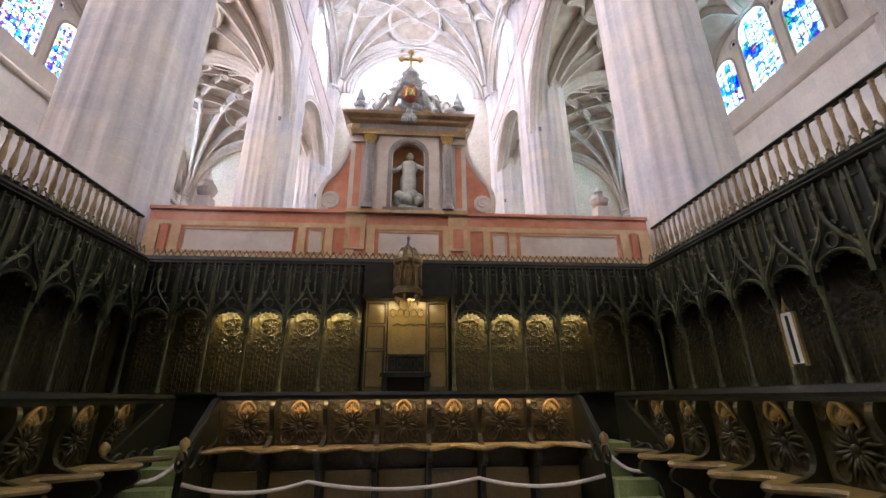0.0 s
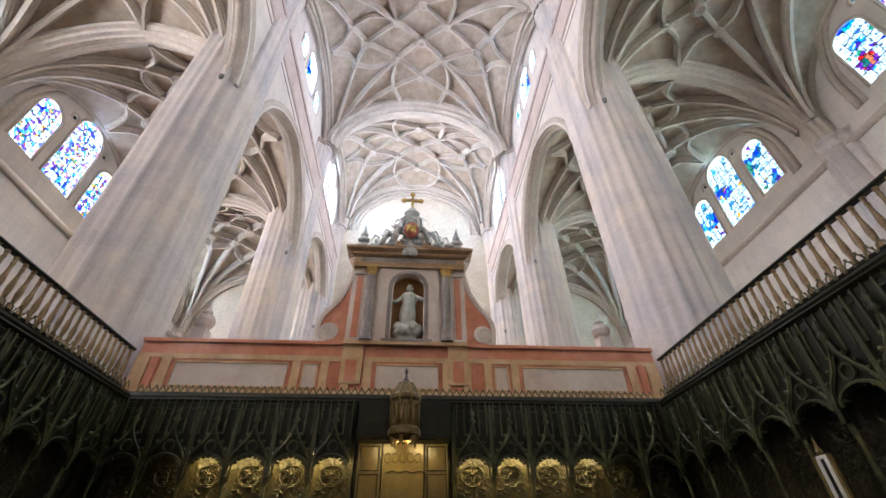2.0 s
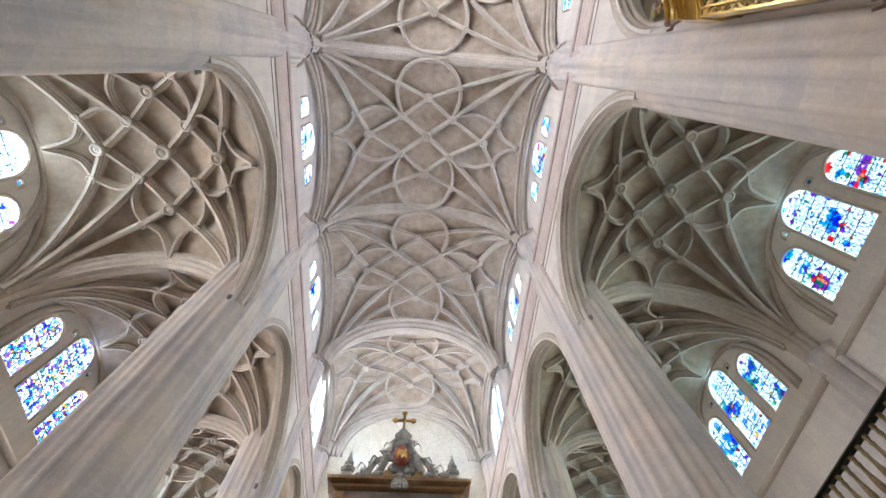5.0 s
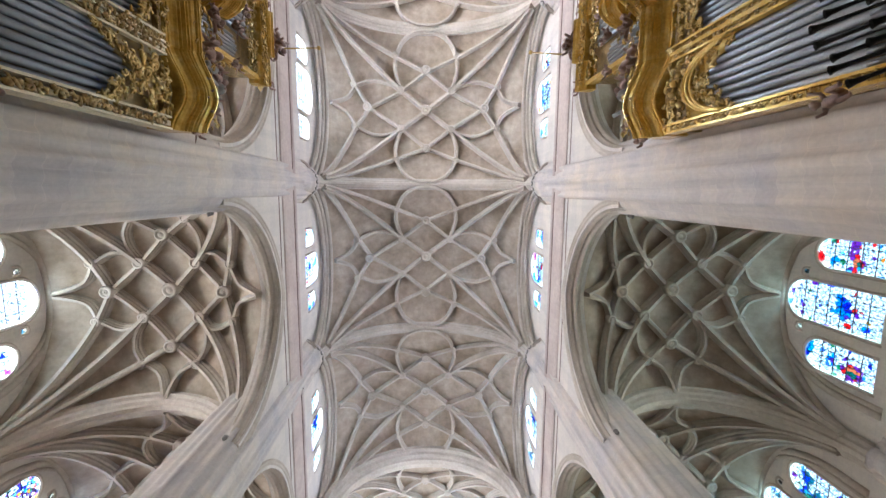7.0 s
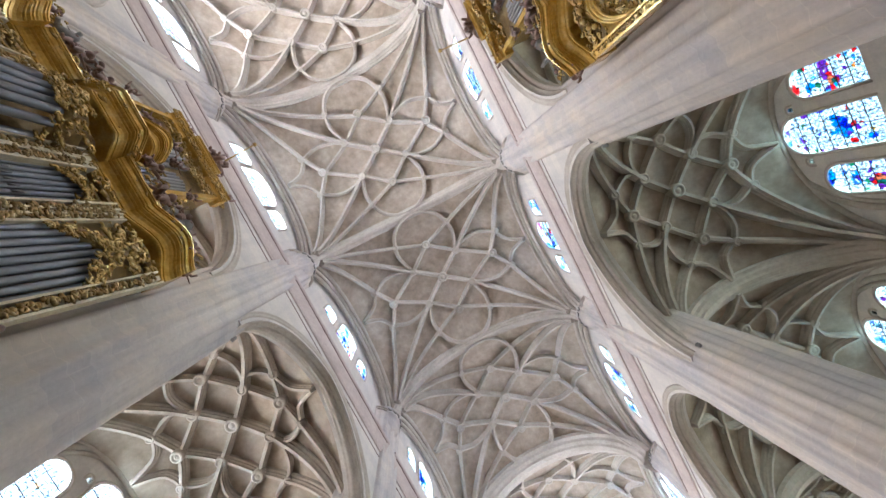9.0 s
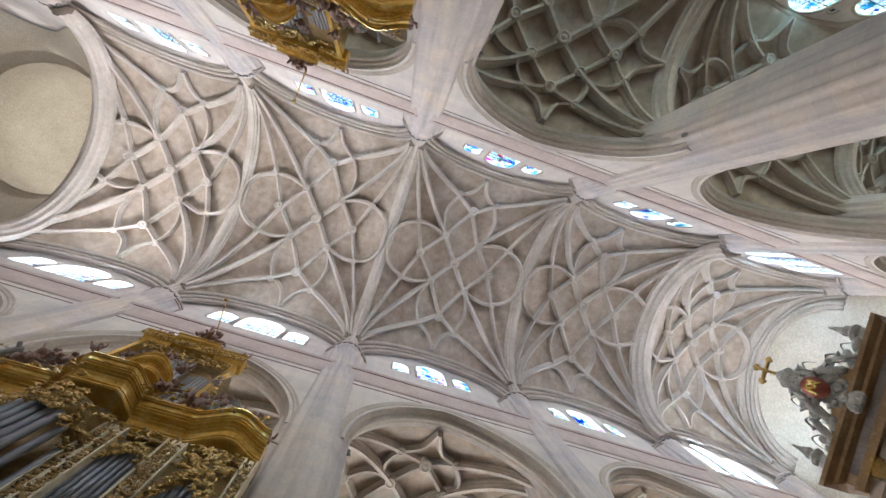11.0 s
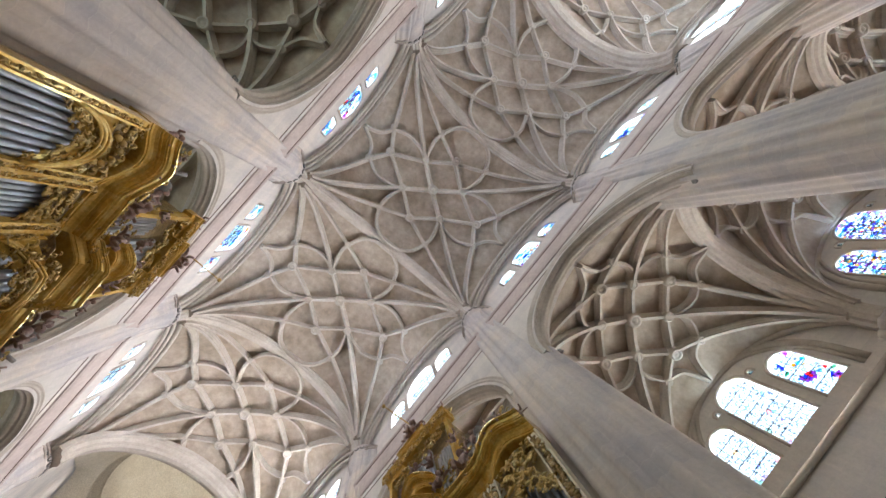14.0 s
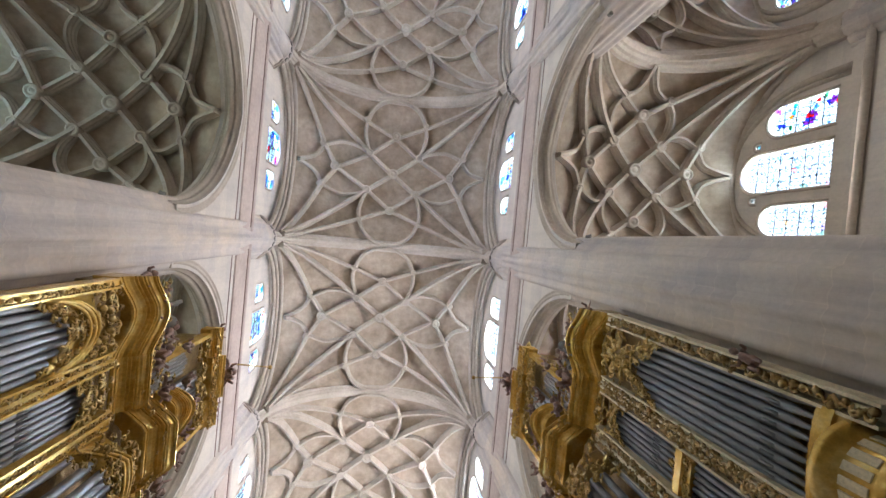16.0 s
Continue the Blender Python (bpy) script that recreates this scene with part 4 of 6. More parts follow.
for s in (-1, 1):
    side = new("crest", None)
    side.location = (s * COR_X, 0, COR_Z + 0.02)
    tagged(side, "pierced carved crest of small leaves on the cornice", "crest")
    for k in range(66):
        o = new("crest_leaf", leaf_mesh)
        o.parent, o.location, o.rotation_euler = side, (-s * 0.04, 8.4 - 9.4 * k / 65, 0), (0, 0, math.pi / 2)

# balustrades
bal = Build().lathe([(0.042, 0.0), (0.042, 0.1), (0.026, 0.15), (0.04, 0.26), (0.042, 0.33), (0.026, 0.47), (0.022, 0.56), (0.032, 0.6), (0.022, 0.63), (0.033, 0.67), (0.033, 0.72)], 8)
bal_mesh = bal.mesh("baluster", BALUSTER, True)
for s in (-1, 1):
    ob = new("balustrade", None)
    ob.location = (s * 5.46, 0, 4.41)
    tagged(ob, "turned brown wooden balustrade on top of the stalls", "balustrade", "choir balustrades")
    part("handrail", Build().sweep([(0, -1.2, 0.74), (0, 8.3, 0.74)], [(-0.05, -0.025), (0.05, -0.025), (0.06, 0.0), (0.04, 0.025), (-0.04, 0.025), (-0.06, 0.0)]), WOOD, ob, "dark handrail")
    part("plinth", Build().box(-0.09, 0.09, -1.2, 8.3, 0.0, 0.05), WOOD, ob)
    for k in range(55):
        o = new("baluster", bal_mesh)
        o.parent, o.location = ob, (0, 8.24 - 0.172 * k, 0.01)

# bishop's seat in the middle, with its lantern canopy
seat = new("bishop_seat", None)
seat.location = (0, COR_Y, 0)
tagged(seat, "tall carved walnut throne in the middle of the stalls", "throne")
part("side_panel", Build().box(-0.85, -0.42, 0.12, 0.2, 1.17, 4.08), GLOSSWOOD, seat)
part("side_panel", Build().box(0.42, 0.85, 0.12, 0.2, 1.17, 4.08), GLOSSWOOD, seat)
part("back_panel", Build().box(-0.38, 0.38, 0.0, 0.1, 2.2, 4.05), GLOSSWOOD, seat)
for s in (-1, 1):
    for z0, z1 in ((2.2, 2.95), (3.02, 3.5), (3.57, 4.02)):
        part("panel_frame", Build().sweep([(s * 0.46, 0.115, z0), (s * 0.81, 0.115, z0), (s * 0.81, 0.115, z1), (s * 0.46, 0.115, z1)], circle(0.018, 5), down=(0, -1, 0), closed=True), WOOD, seat)
rel = Build()
for k in range(5):
    rel.sweep([(-0.28 + 0.14 * k + 0.06 * math.cos(a), -0.01, 3.78 + 0.09 * math.sin(a)) for a in [2 * math.pi * j / 10 for j in range(10)]], circle(0.012, 4), down=(0, -1, 0), closed=True)
for k in range(6):
    rel.sweep([(-0.3 + 0.12 * k, -0.01, 3.5 + 0.05 * (k % 2)), (-0.18 + 0.12 * k, -0.01, 3.55 - 0.05 * (k % 2))], circle(0.014, 4), down=(0, -1, 0))
part("carved_relief", rel, GLOSSWOOD, seat)
low = Build().box(-0.36, 0.36, -0.06, 0.0, 2.5, 2.82)
for k in range(5):
    low.sweep([(-0.26 + 0.13 * k + 0.05 * math.cos(a), -0.07, 2.66 + 0.1 * math.sin(a)) for a in [2 * math.pi * j / 10 for j in range(10)]], circle(0.014, 4), down=(0, -1, 0), closed=True)
low.box(-0.38, 0.38, -0.08, 0.0, 2.82, 2.87)
part("carved_band", low, WOOD, seat)
part("seat", Build().box(-0.48, 0.48, -0.45, 0.05, 2.38, 2.46).box(-0.44, -0.36, -0.4, 0, 2.1, 2.38).box(0.36, 0.44, -0.4, 0, 2.1, 2.38).box(-0.4, 0.4, -0.05, 0.05, 2.1, 2.38), WOOD, seat)
part("canopy_board", Build().box(-0.88, 0.88, -0.35, 0.2, 4.08, 4.16).box(-0.88, 0.88, -0.3, 0.2, 4.16, 4.72), WOOD, seat)
tower = part("canopy_lantern", Build().lathe([(0.2, 4.0), (0.3, 4.06), (0.3, 4.16), (0.26, 4.2), (0.26, 4.62), (0.3, 4.66), (0.3, 4.72), (0.24, 4.78), (0.2, 4.88), (0.12, 4.97), (0.04, 5.02)], 12, (0, -0.5, 0)), BRONZE, seat, "domed bronze canopy lantern with brassy ribs")
for k in range(8):
    a = math.pi / 4 * k + 0.39
    c, d = math.cos(a), math.sin(a)
    part("rib", Build().sweep([(0.27 * c, -0.5 + 0.27 * d, 4.2), (0.27 * c, -0.5 + 0.27 * d, 4.64), (0.3 * c, -0.5 + 0.3 * d, 4.7), (0.24 * c, -0.5 + 0.24 * d, 4.8), (0.13 * c, -0.5 + 0.13 * d, 4.98)], circle(0.022, 6), down=(c, d, 0.1)), BRASS, tower, "brass rib", smooth=True)
    part("arch", Build().sweep([(0.275 * math.cos(a + 0.39 + q[0]), -0.5 + 0.275 * math.sin(a + 0.39 + q[0]), 4.24 + q[1]) for q in lancet(0.5, 0.34, 8)], circle(0.014, 5), down=(math.cos(a + 0.39), math.sin(a + 0.39), 0.1)), BRASS, tower, "brass arch", smooth=True)
part("finial", Build().lathe([(0.03, 5.0), (0.045, 5.04), (0.02, 5.08), (0.02, 5.16), (0.04, 5.19), (0.005, 5.27)], 8, (0, -0.5, 0)), DARKSTONE, tower)
for k in range(6):
    a = math.pi / 3 * k + 0.3
    part("pendant", Build().lathe([(0.005, 3.84), (0.03, 3.93), (0.05, 4.04)], 6, (0.22 * math.cos(a), -0.5 + 0.22 * math.sin(a), 0)), BRASS, tower)

settle(seat, [(1.17, 0.5), (2.1, 1.72), (2.42, 2.02), (4.08, 3.53), (5.27, 4.8)])

# sloping stall ends, posts, steps and ropes
for s in (-1, 1):
    for x, y0, y1 in ((2.47, 6.3, 5.45), (3.05, 6.15, 5.0)):
        ob = new("stall_end", None)
        ob.location = (s * x, 0, -0.34)
        tagged(ob, "dark carved sloping end panel of the stalls", "panel", "stall ends")
        e = Build()
        prof = [(y0, 0.34), (y0, 1.98), (y0 - 0.25, 1.9), (y1 + 0.1, 1.42), (y1, 1.38), (y1, 0.34)]
        for dx in (-0.04, 0.04):
            e.add([(dx, p[0], p[1]) for p in prof], [tuple(range(6))])
        e.grid([[(-0.04, p[0], p[1]) for p in prof], [(0.04, p[0], p[1]) for p in prof]])
        part("panel", e, WOOD, ob)
        part("top_rail", Build().sweep([(0, y0 - 0.1, 1.97), (0, y0 - 0.25, 1.92), (0, y1 + 0.05, 1.42)], [(-0.035, -0.02), (0.035, -0.02), (0.045, 0.01), (0.03, 0.03), (-0.03, 0.03), (-0.045, 0.01)]), WOOD, ob)
        rl = Build()
        for k in range(4):
            rl.sweep([(-s * 0.045, y0 - 0.25 - 0.24 * k + 0.1 * math.cos(a), 1.3 + 0.1 * math.sin(a)) for a in [2 * math.pi * j / 12 for j in range(12)]], circle(0.016, 4), down=(1, 0, 0), closed=True)
        part("carved_relief", rl, WOOD, ob)
        part("knob", Build().lathe([(0.05, 1.3), (0.05, 1.38), (0.03, 1.4), (0.055, 1.45), (0.05, 1.5), (0.005, 1.54)], 10, (0, y1, 0)), LIGHTWOOD, ob, "round pale wooden knob", smooth=True)
    ob = new("choir_steps", None)
    ob.location = (s * 2.76, 0, 0)
    tagged(ob, "short flight of steps with green cloth", "steps")
    for k in range(5):
        part("step", Build().box(-0.24, 0.24, 4.55 + 0.26 * k, 6.36, 0.17 * k, 0.17 * (k + 1)), CARPET, ob)
    part("riser_cloth", Build().box(-0.24, 0.24, 5.85, 6.36, 0.85, 1.03), CARPET, ob)


def rope(points, sag):
    path = []
    for (x0, y0, z0), (x1, y1, z1) in zip(points, points[1:]):
        for k in range(10):
            u = k / 10
            path.append((x0 + (x1 - x0) * u, y0 + (y1 - y0) * u, z0 + (z1 - z0) * u - sag * 4 * u * (1 - u)))
    path.append(points[-1])
    tagged(part("rope", Build().sweep(path, circle(0.022, 8), down=(0, 0.3, -1)), ROPE, smooth=True), "thick white barrier rope strung before the seats", "rope", "barrier ropes")


rope([(-2.42, 5.43, 0.72), (-1.12, 5.75, 0.67), (0.95, 5.75, 0.67), (2.42, 5.43, 0.72)], 0.1)
for s in (-1, 1):
    rope([(s * 2.5, 5.45, 0.95), (s * 3.0, 5.0, 1.02)], 0.2)
    rope([(s * 3.0, 4.95, 0.84), (s * 2.7, 3.6, 0.8), (s * 2.7, 2.0, 0.82)], 0.16)


# assumed lamps with unseen fittings, added to give the carvings their warm glow
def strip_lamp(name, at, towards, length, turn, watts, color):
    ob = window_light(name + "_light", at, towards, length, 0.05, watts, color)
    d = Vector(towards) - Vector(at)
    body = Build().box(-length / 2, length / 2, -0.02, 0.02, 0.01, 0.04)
    o = tagged(part(name, body, WOOD), "thin dark housing of an assumed lamp, added under a wooden rail", "strip lamp", "strip lamps")
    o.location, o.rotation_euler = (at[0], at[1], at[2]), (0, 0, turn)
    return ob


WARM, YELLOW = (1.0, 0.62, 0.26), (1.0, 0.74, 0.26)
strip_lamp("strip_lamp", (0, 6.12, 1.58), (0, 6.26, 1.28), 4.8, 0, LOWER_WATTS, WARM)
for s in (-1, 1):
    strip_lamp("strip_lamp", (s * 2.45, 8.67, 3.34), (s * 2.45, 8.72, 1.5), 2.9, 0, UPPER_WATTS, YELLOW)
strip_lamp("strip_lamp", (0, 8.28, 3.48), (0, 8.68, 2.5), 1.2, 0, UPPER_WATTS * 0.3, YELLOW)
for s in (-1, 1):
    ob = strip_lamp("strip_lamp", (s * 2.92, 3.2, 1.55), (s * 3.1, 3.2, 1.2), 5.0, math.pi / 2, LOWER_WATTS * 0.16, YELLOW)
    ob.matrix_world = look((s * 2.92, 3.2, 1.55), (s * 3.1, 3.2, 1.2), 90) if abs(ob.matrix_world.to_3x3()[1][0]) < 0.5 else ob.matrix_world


# narrow bright strip on the north stalls, made up as a banner
banner = new("banner", None)
banner.location = (5.12, 5.23, 1.99)
tagged(banner, "narrow bright strip with dark stripe, made up as a framed cream banner", "banner")
part("cloth", Build().box(-0.01, 0.01, -0.1, 0.1, 0.0, 0.62).box(-0.012, 0.012, -0.08, 0.08, 0.62, 0.66), IVORYSTRIP, banner)
part("stripe", Build().box(-0.018, -0.008, -0.022, 0.022, 0.01, 0.62), WOOD, banner, "dark stripe")
part("frame", Build().box(-0.02, 0.02, 0.09, 0.13, -0.03, 0.66).box(-0.02, 0.02, -0.13, -0.09, -0.03, 0.66).lathe([(0.03, 0.66), (0.045, 0.7), (0.02, 0.76), (0.005, 0.86)], 8), LIGHTWOOD, banner)
# ---- wall of the trascoro and its altarpiece ----
PALE = grained("pale_marble", (0.58, 0.47, 0.39), (0.67, 0.57, 0.49), (0.74, 0.66, 0.58), 0.35, scale=1.2, fine=8.0, relief=0.05, contrast=0.1)
GREY = grained("grey_marble", (0.19, 0.155, 0.135), (0.28, 0.235, 0.205), (0.38, 0.33, 0.295), 0.35, scale=2.2, fine=18.0, relief=0.05)
STATUE = grained("weathered_statue_stone", (0.36, 0.36, 0.34), (0.5, 0.5, 0.48), (0.62, 0.61, 0.58), 0.7, scale=5.0, fine=30.0)
DULLGOLD = grained("dull_gilding", (0.36, 0.22, 0.06), (0.5, 0.33, 0.1), (0.62, 0.44, 0.18), 0.4, 0.7, scale=4.0, fine=30.0)
SHIELDRED = grained("shield_red", (0.26, 0.05, 0.03), (0.34, 0.08, 0.05), (0.42, 0.12, 0.07), 0.4, scale=5.0, fine=30.0)
NICHE = grained("niche_paint", (0.25, 0.10, 0.03), (0.36, 0.17, 0.05), (0.45, 0.24, 0.08), 0.6, scale=2.0, fine=20.0)
ROBE = grained("painted_robe", (0.42, 0.42, 0.36), (0.55, 0.56, 0.48), (0.66, 0.64, 0.56), 0.5, scale=7.0, fine=30.0)
BROWNMARBLE = grained("brown_marble", (0.30, 0.18, 0.09), (0.42, 0.27, 0.14), (0.55, 0.39, 0.22), 0.38, scale=2.6, fine=18.0, relief=0.05)
TY = 9.2                                              # front of the wall

wall = setting("wall_trascoro", Build().box(-5.9, 5.9, TY, TY + 0.7, 0.46, 6.26), RED, "red marble wall behind the choir with panels", "wall")
wall.location = (0, 0, -0.46)
part("coping", Build().box(-5.92, 5.92, TY - 0.05, TY + 0.75, 6.2, 6.28), RED, wall)
part("band", Build().sweep([(-5.9, TY, 5.88), (5.9, TY, 5.88)], [(-0.02, -0.05), (0.0, -0.05), (0.1, -0.02), (0.08, 0.05), (-0.02, 0.07)]), OCHRE, wall, "ochre marble moulding")
part("skirting", Build().box(-5.9, 5.9, TY - 0.03, TY + 0.01, 4.9, 5.16), OCHRE, wall, "ochre marble strip")
edges = [(-5.9, -5.62, OCHRE), (-5.57, -5.42, RED), (-5.35, -5.15, OCHRE), (-2.55, -2.38, OCHRE), (-1.92, -1.76, OCHRE), (-1.45, -1.27, OCHRE), (-0.98, -0.8, OCHRE)]
for a, b, m in edges:
    for s in (-1, 1):
        lo, hi = sorted((s * a, s * b))
        part("pilaster_strip", Build().box(lo, hi, TY - 0.04, TY + 0.01, 5.16, 5.84), m, wall, "ochre marble strip" if m is OCHRE else "")
for a, b in ((-5.05, -2.65), (-2.3, -2.0), (-0.7, 0.7), (2.0, 2.3), (2.65, 5.05)):
    f = Build().box(a, b, TY - 0.015, TY + 0.01, 5.2, 5.74)
    part("panel", f, PALE, wall, "pale pink marble panel")
    fr = Build().sweep([(a, TY - 0.01, 5.2), (b, TY - 0.01, 5.2), (b, TY - 0.01, 5.74), (a, TY - 0.01, 5.74)], [(-0.025, -0.01), (0.025, -0.01), (0.02, 0.025), (-0.02, 0.025)], down=(0, -1, 0), closed=True)
    part("panel_frame", fr, OCHRE, wall, "ochre marble frame")

for s in (-1, 1):
    u = Build().box(-0.22, 0.22, -0.22, 0.22, 0, 0.12).box(-0.16, 0.16, -0.16, 0.16, 0.12, 0.4).lathe([(0.1, 0.4), (0.2, 0.5), (0.24, 0.62), (0.2, 0.74), (0.08, 0.8), (0.12, 0.86), (0.04, 1.0), (0.02, 1.2)], 12)
    o = tagged(part("stone_urn", u, STONE), "small stone urn on a square pedestal", "urn", "urns on the wall")
    o.location = (s * 4.95, TY + 0.35, 5.82)

altar = new("altarpiece", None)
altar.location, altar.scale = (-0.05, TY, 5.74), (0.96, 0.6, 0.95)
tagged(altar, "marble altarpiece with columns, scrolls and arched niche", "altarpiece")
A = -0.18                                             # front plane of the middle
part("pedestal", Build().box(-1.5, 1.5, -0.22, 0.6, 0.0, 0.1).box(-1.5, -1.02, -0.1, 0.5, -0.95, 0.02).box(1.02, 1.5, -0.1, 0.5, -0.95, 0.02), OCHRE, altar, "ochre marble base")
for s in (-1, 1):
    part("base_inlay", Build().box(s * 1.26 - 0.13, s * 1.26 + 0.13, -0.112, -0.09, -0.9, -0.38), RED, altar, "red marble inlay")
# middle slab with the arched opening
out = [(x, 0.13 + z) for x, z in lancet(0.98, 2.0, 14)]
slab = Build()
for y in (A, 0.5):
    slab.grid([[(x, y, z) for x, z in out], [(x * 0.8 / 0.49, y, 2.25) for x, z in out]])
    slab.add([(-0.8, y, 0.1), (0.8, y, 0.1), (0.8, y, 0.13), (-0.8, y, 0.13)], [(0, 1, 2, 3)])
    for s in (-1, 1):
        slab.add([(s * 0.49, y, 0.13), (s * 0.8, y, 0.13), (s * 0.8, y, 2.25)], [(0, 1, 2)])
slab.grid([[(x, A, z) for x, z in out], [(x, 0.3, z) for x, z in out]])
slab.grid([[(-0.8, A, 0.1), (-0.8, A, 2.25), (0.8, A, 2.25), (0.8, A, 0.1)], [(-0.8, 0.5, 0.1), (-0.8, 0.5, 2.25), (0.8, 0.5, 2.25), (0.8, 0.5, 0.1)]])
part("frame", slab, PALE, altar, "pale marble surround")
part("niche_back", Build().box(-0.52, 0.52, 0.3, 0.36, 0.1, 2.15), NICHE, altar, "painted orange-brown niche")
part("niche_moulding", Build().sweep([(x * 0.97, A - 0.02, z) for x, z in out], [(-0.05, -0.03), (0.05, -0.03), (0.05, 0.03), (-0.05, 0.03)], down=(0, -1, 0)), GREY, altar, "blue-grey marble arch moulding")
part("niche_inner", Build().sweep([(x * 0.86, A + 0.03, z - 0.05) for x, z in out], circle(0.02, 5), down=(0, -1, 0)), PALE, altar)
part("niche_sill", Build().box(-0.62, 0.62, A - 0.06, 0.3, 0.08, 0.15), GREY, altar, "dark grey marble sill")
for s in (-1, 1):
    part("pier_block", Build().box(*sorted((s * 0.8, s * 1.5)), -0.08, 0.5, 0.1, 2.3), PALE, altar)
    part("inlay", Build().box(*sorted((s * 1.22, s * 1.38)), -0.1, 0.0, 0.2, 2.0), RED, altar, "red marble inlay")
    col = part("column", Build().lathe([(0.15, 0.1), (0.15, 0.2), (0.12, 0.24), (0.115, 0.3), (0.105, 1.9), (0.1, 1.98)], 14, (s * 1.0, -0.24, 0)), GREY, altar, "grey veined marble column", smooth=True)
    part("capital", Build().lathe([(0.1, 1.98), (0.13, 2.02), (0.12, 2.06), (0.17, 2.16), (0.18, 2.2)], 12, (s * 1.0, -0.24, 0)).box(s * 1.0 - 0.18, s * 1.0 + 0.18, -0.42, -0.06, 2.2, 2.26), DULLGOLD, col, "gilded capital")
    part("pilaster_capital", Build().box(*sorted((s * 1.18, s * 1.45)), -0.16, 0.0, 2.05, 2.12).box(*sorted((s * 1.2, s * 1.43)), -0.13, 0.0, 2.12, 2.26), PALE, altar)
    # scrolled wing
    prof = smooth_path([(1.5, 2.25), (1.55, 1.9), (1.66, 1.5), (1.85, 1.15), (2.05, 0.9), (2.18, 0.6), (2.18, 0.3), (2.1, 0.1), (1.5, 0.1)], 4)
    w = Build()
    for y in (-0.02, 0.4):
        w.add([(s * p[0], y, p[1]) for p in prof], [tuple(range(len(prof)))])
    w.grid([[(s * p[0], -0.02, p[1]) for p in prof], [(s * p[0], 0.4, p[1]) for p in prof]])
    wing = part("wing", w, RED, altar)
    part("wing_border", Build().sweep([(s * p[0], -0.03, p[1]) for p in prof[:30]], [(-0.06, -0.03), (0.06, -0.03), (0.06, 0.04), (-0.06, 0.04)], down=(0, -1, 0)), PALE, wing, "pale marble border")
    spiral = [(s * (1.92 + (0.2 - 0.0135 * k) * math.cos(0.55 * k)), -0.05, 0.36 + (0.2 - 0.0135 * k) * math.sin(0.55 * k)) for k in range(14)]
    part("volute", Build().sweep(spiral, circle(0.035, 6), down=(0, -1, 0)).lathe([(0.24, -0.03), (0.22, -0.055), (0.001, -0.055)], 18, (s * 1.92, 0, 0.36), "y"), PALE, wing, "pale marble spiral scroll")
ent = Build()
rows = []
for q in (-1, 1):
    rows.append([(q * (1.5 + dx), y, z) for dx, y, z in ((0, 0.55, 2.26), (0, -0.28, 2.26), (0.02, -0.3, 2.34), (0.04, -0.32, 2.4), (0, -0.25, 2.42), (0, -0.25, 2.58), (0.05, -0.32, 2.6), (0.1, -0.4, 2.64), (0.12, -0.42, 2.7), (0.18, -0.48, 2.73), (0.24, -0.56, 2.78), (0.26, -0.58, 2.86), (0.26, 0.55, 2.86))])
ent.grid(rows, closed=True)
for row in rows:
    ent.add(row, [tuple(range(len(row)))])
part("entablature", ent, BROWNMARBLE, altar, "heavy brown marble entablature")
part("frieze", Build().box(-1.3, 1.3, -0.275, -0.2, 2.41, 2.57), GREY, altar)
part("keystone", Build().ball((0, -0.5, 2.72), 0.2, 8, (1.1, 0.6, 0.9)).ball((-0.12, -0.56, 2.62), 0.1, 6).ball((0.12, -0.56, 2.62), 0.1, 6).ball((0, -0.56, 2.86), 0.1, 6), STATUE, altar, "grey carved keystone")
for s in (-1, 1):
    part("pediment_fill", Build().sweep([(s * 1.35, 0.05, 2.9), (s * 0.7, 0.05, 3.0), (s * 0.2, 0.05, 3.16)], [(-0.3, -0.08), (0.3, -0.08), (0.3, 0.12), (-0.3, 0.12)]), OCHRE, altar, "low ochre marble pediment half")
    fin = Build().box(s * 1.32 - 0.13, s * 1.32 + 0.13, -0.4, -0.1, 2.86, 3.04).lathe([(0.06, 3.04), (0.16, 3.12), (0.18, 3.2), (0.1, 3.28), (0.12, 3.36), (0.06, 3.5), (0.02, 3.72)], 10, (s * 1.32, -0.25, 0))
    part("urn", fin, STATUE, altar, "grey carved urn finial")
mass = Build()
lumps = random.Random(8)
for k in range(70):
    u = lumps.random()
    x = lumps.uniform(-1, 1) * (1.12 * (1 - u) + 0.1)
    mass.ball((x, -0.25 + lumps.uniform(-0.14, 0.05), 2.92 + 1.2 * u * lumps.uniform(0.6, 1.0)), lumps.uniform(0.06, 0.14), 6, (lumps.uniform(0.7, 1.5), 0.9, lumps.uniform(0.6, 1.2)))
tagged(part("carved_clouds", mass, STATUE, altar, "grey carved clouds and leaves piled round the shield", smooth=True), kind="stuff")
shield = part("shield", Build().lathe([(0.22, -0.02), (0.2, -0.08), (0.001, -0.12)], 20, (0, -0.46, 3.5), "y", 1.45), SHIELDRED, altar, "oval red shield", smooth=True)
bars = Build()
for x0, z0, x1, z1 in ((-0.14, 3.36, -0.1, 3.64), (-0.1, 3.64, 0.02, 3.4), (0.02, 3.4, 0.12, 3.64), (0.12, 3.64, 0.15, 3.36), (-0.02, 3.64, -0.13, 3.38), (0.0, 3.62, 0.13, 3.4)):
    bars.sweep([(x0 * 0.85, -0.6, z0), (x1 * 0.85, -0.6, z1)], circle(0.02, 5), down=(0, -1, 0))
part("monogram", bars, GOLD, shield, "gilded plain bars")
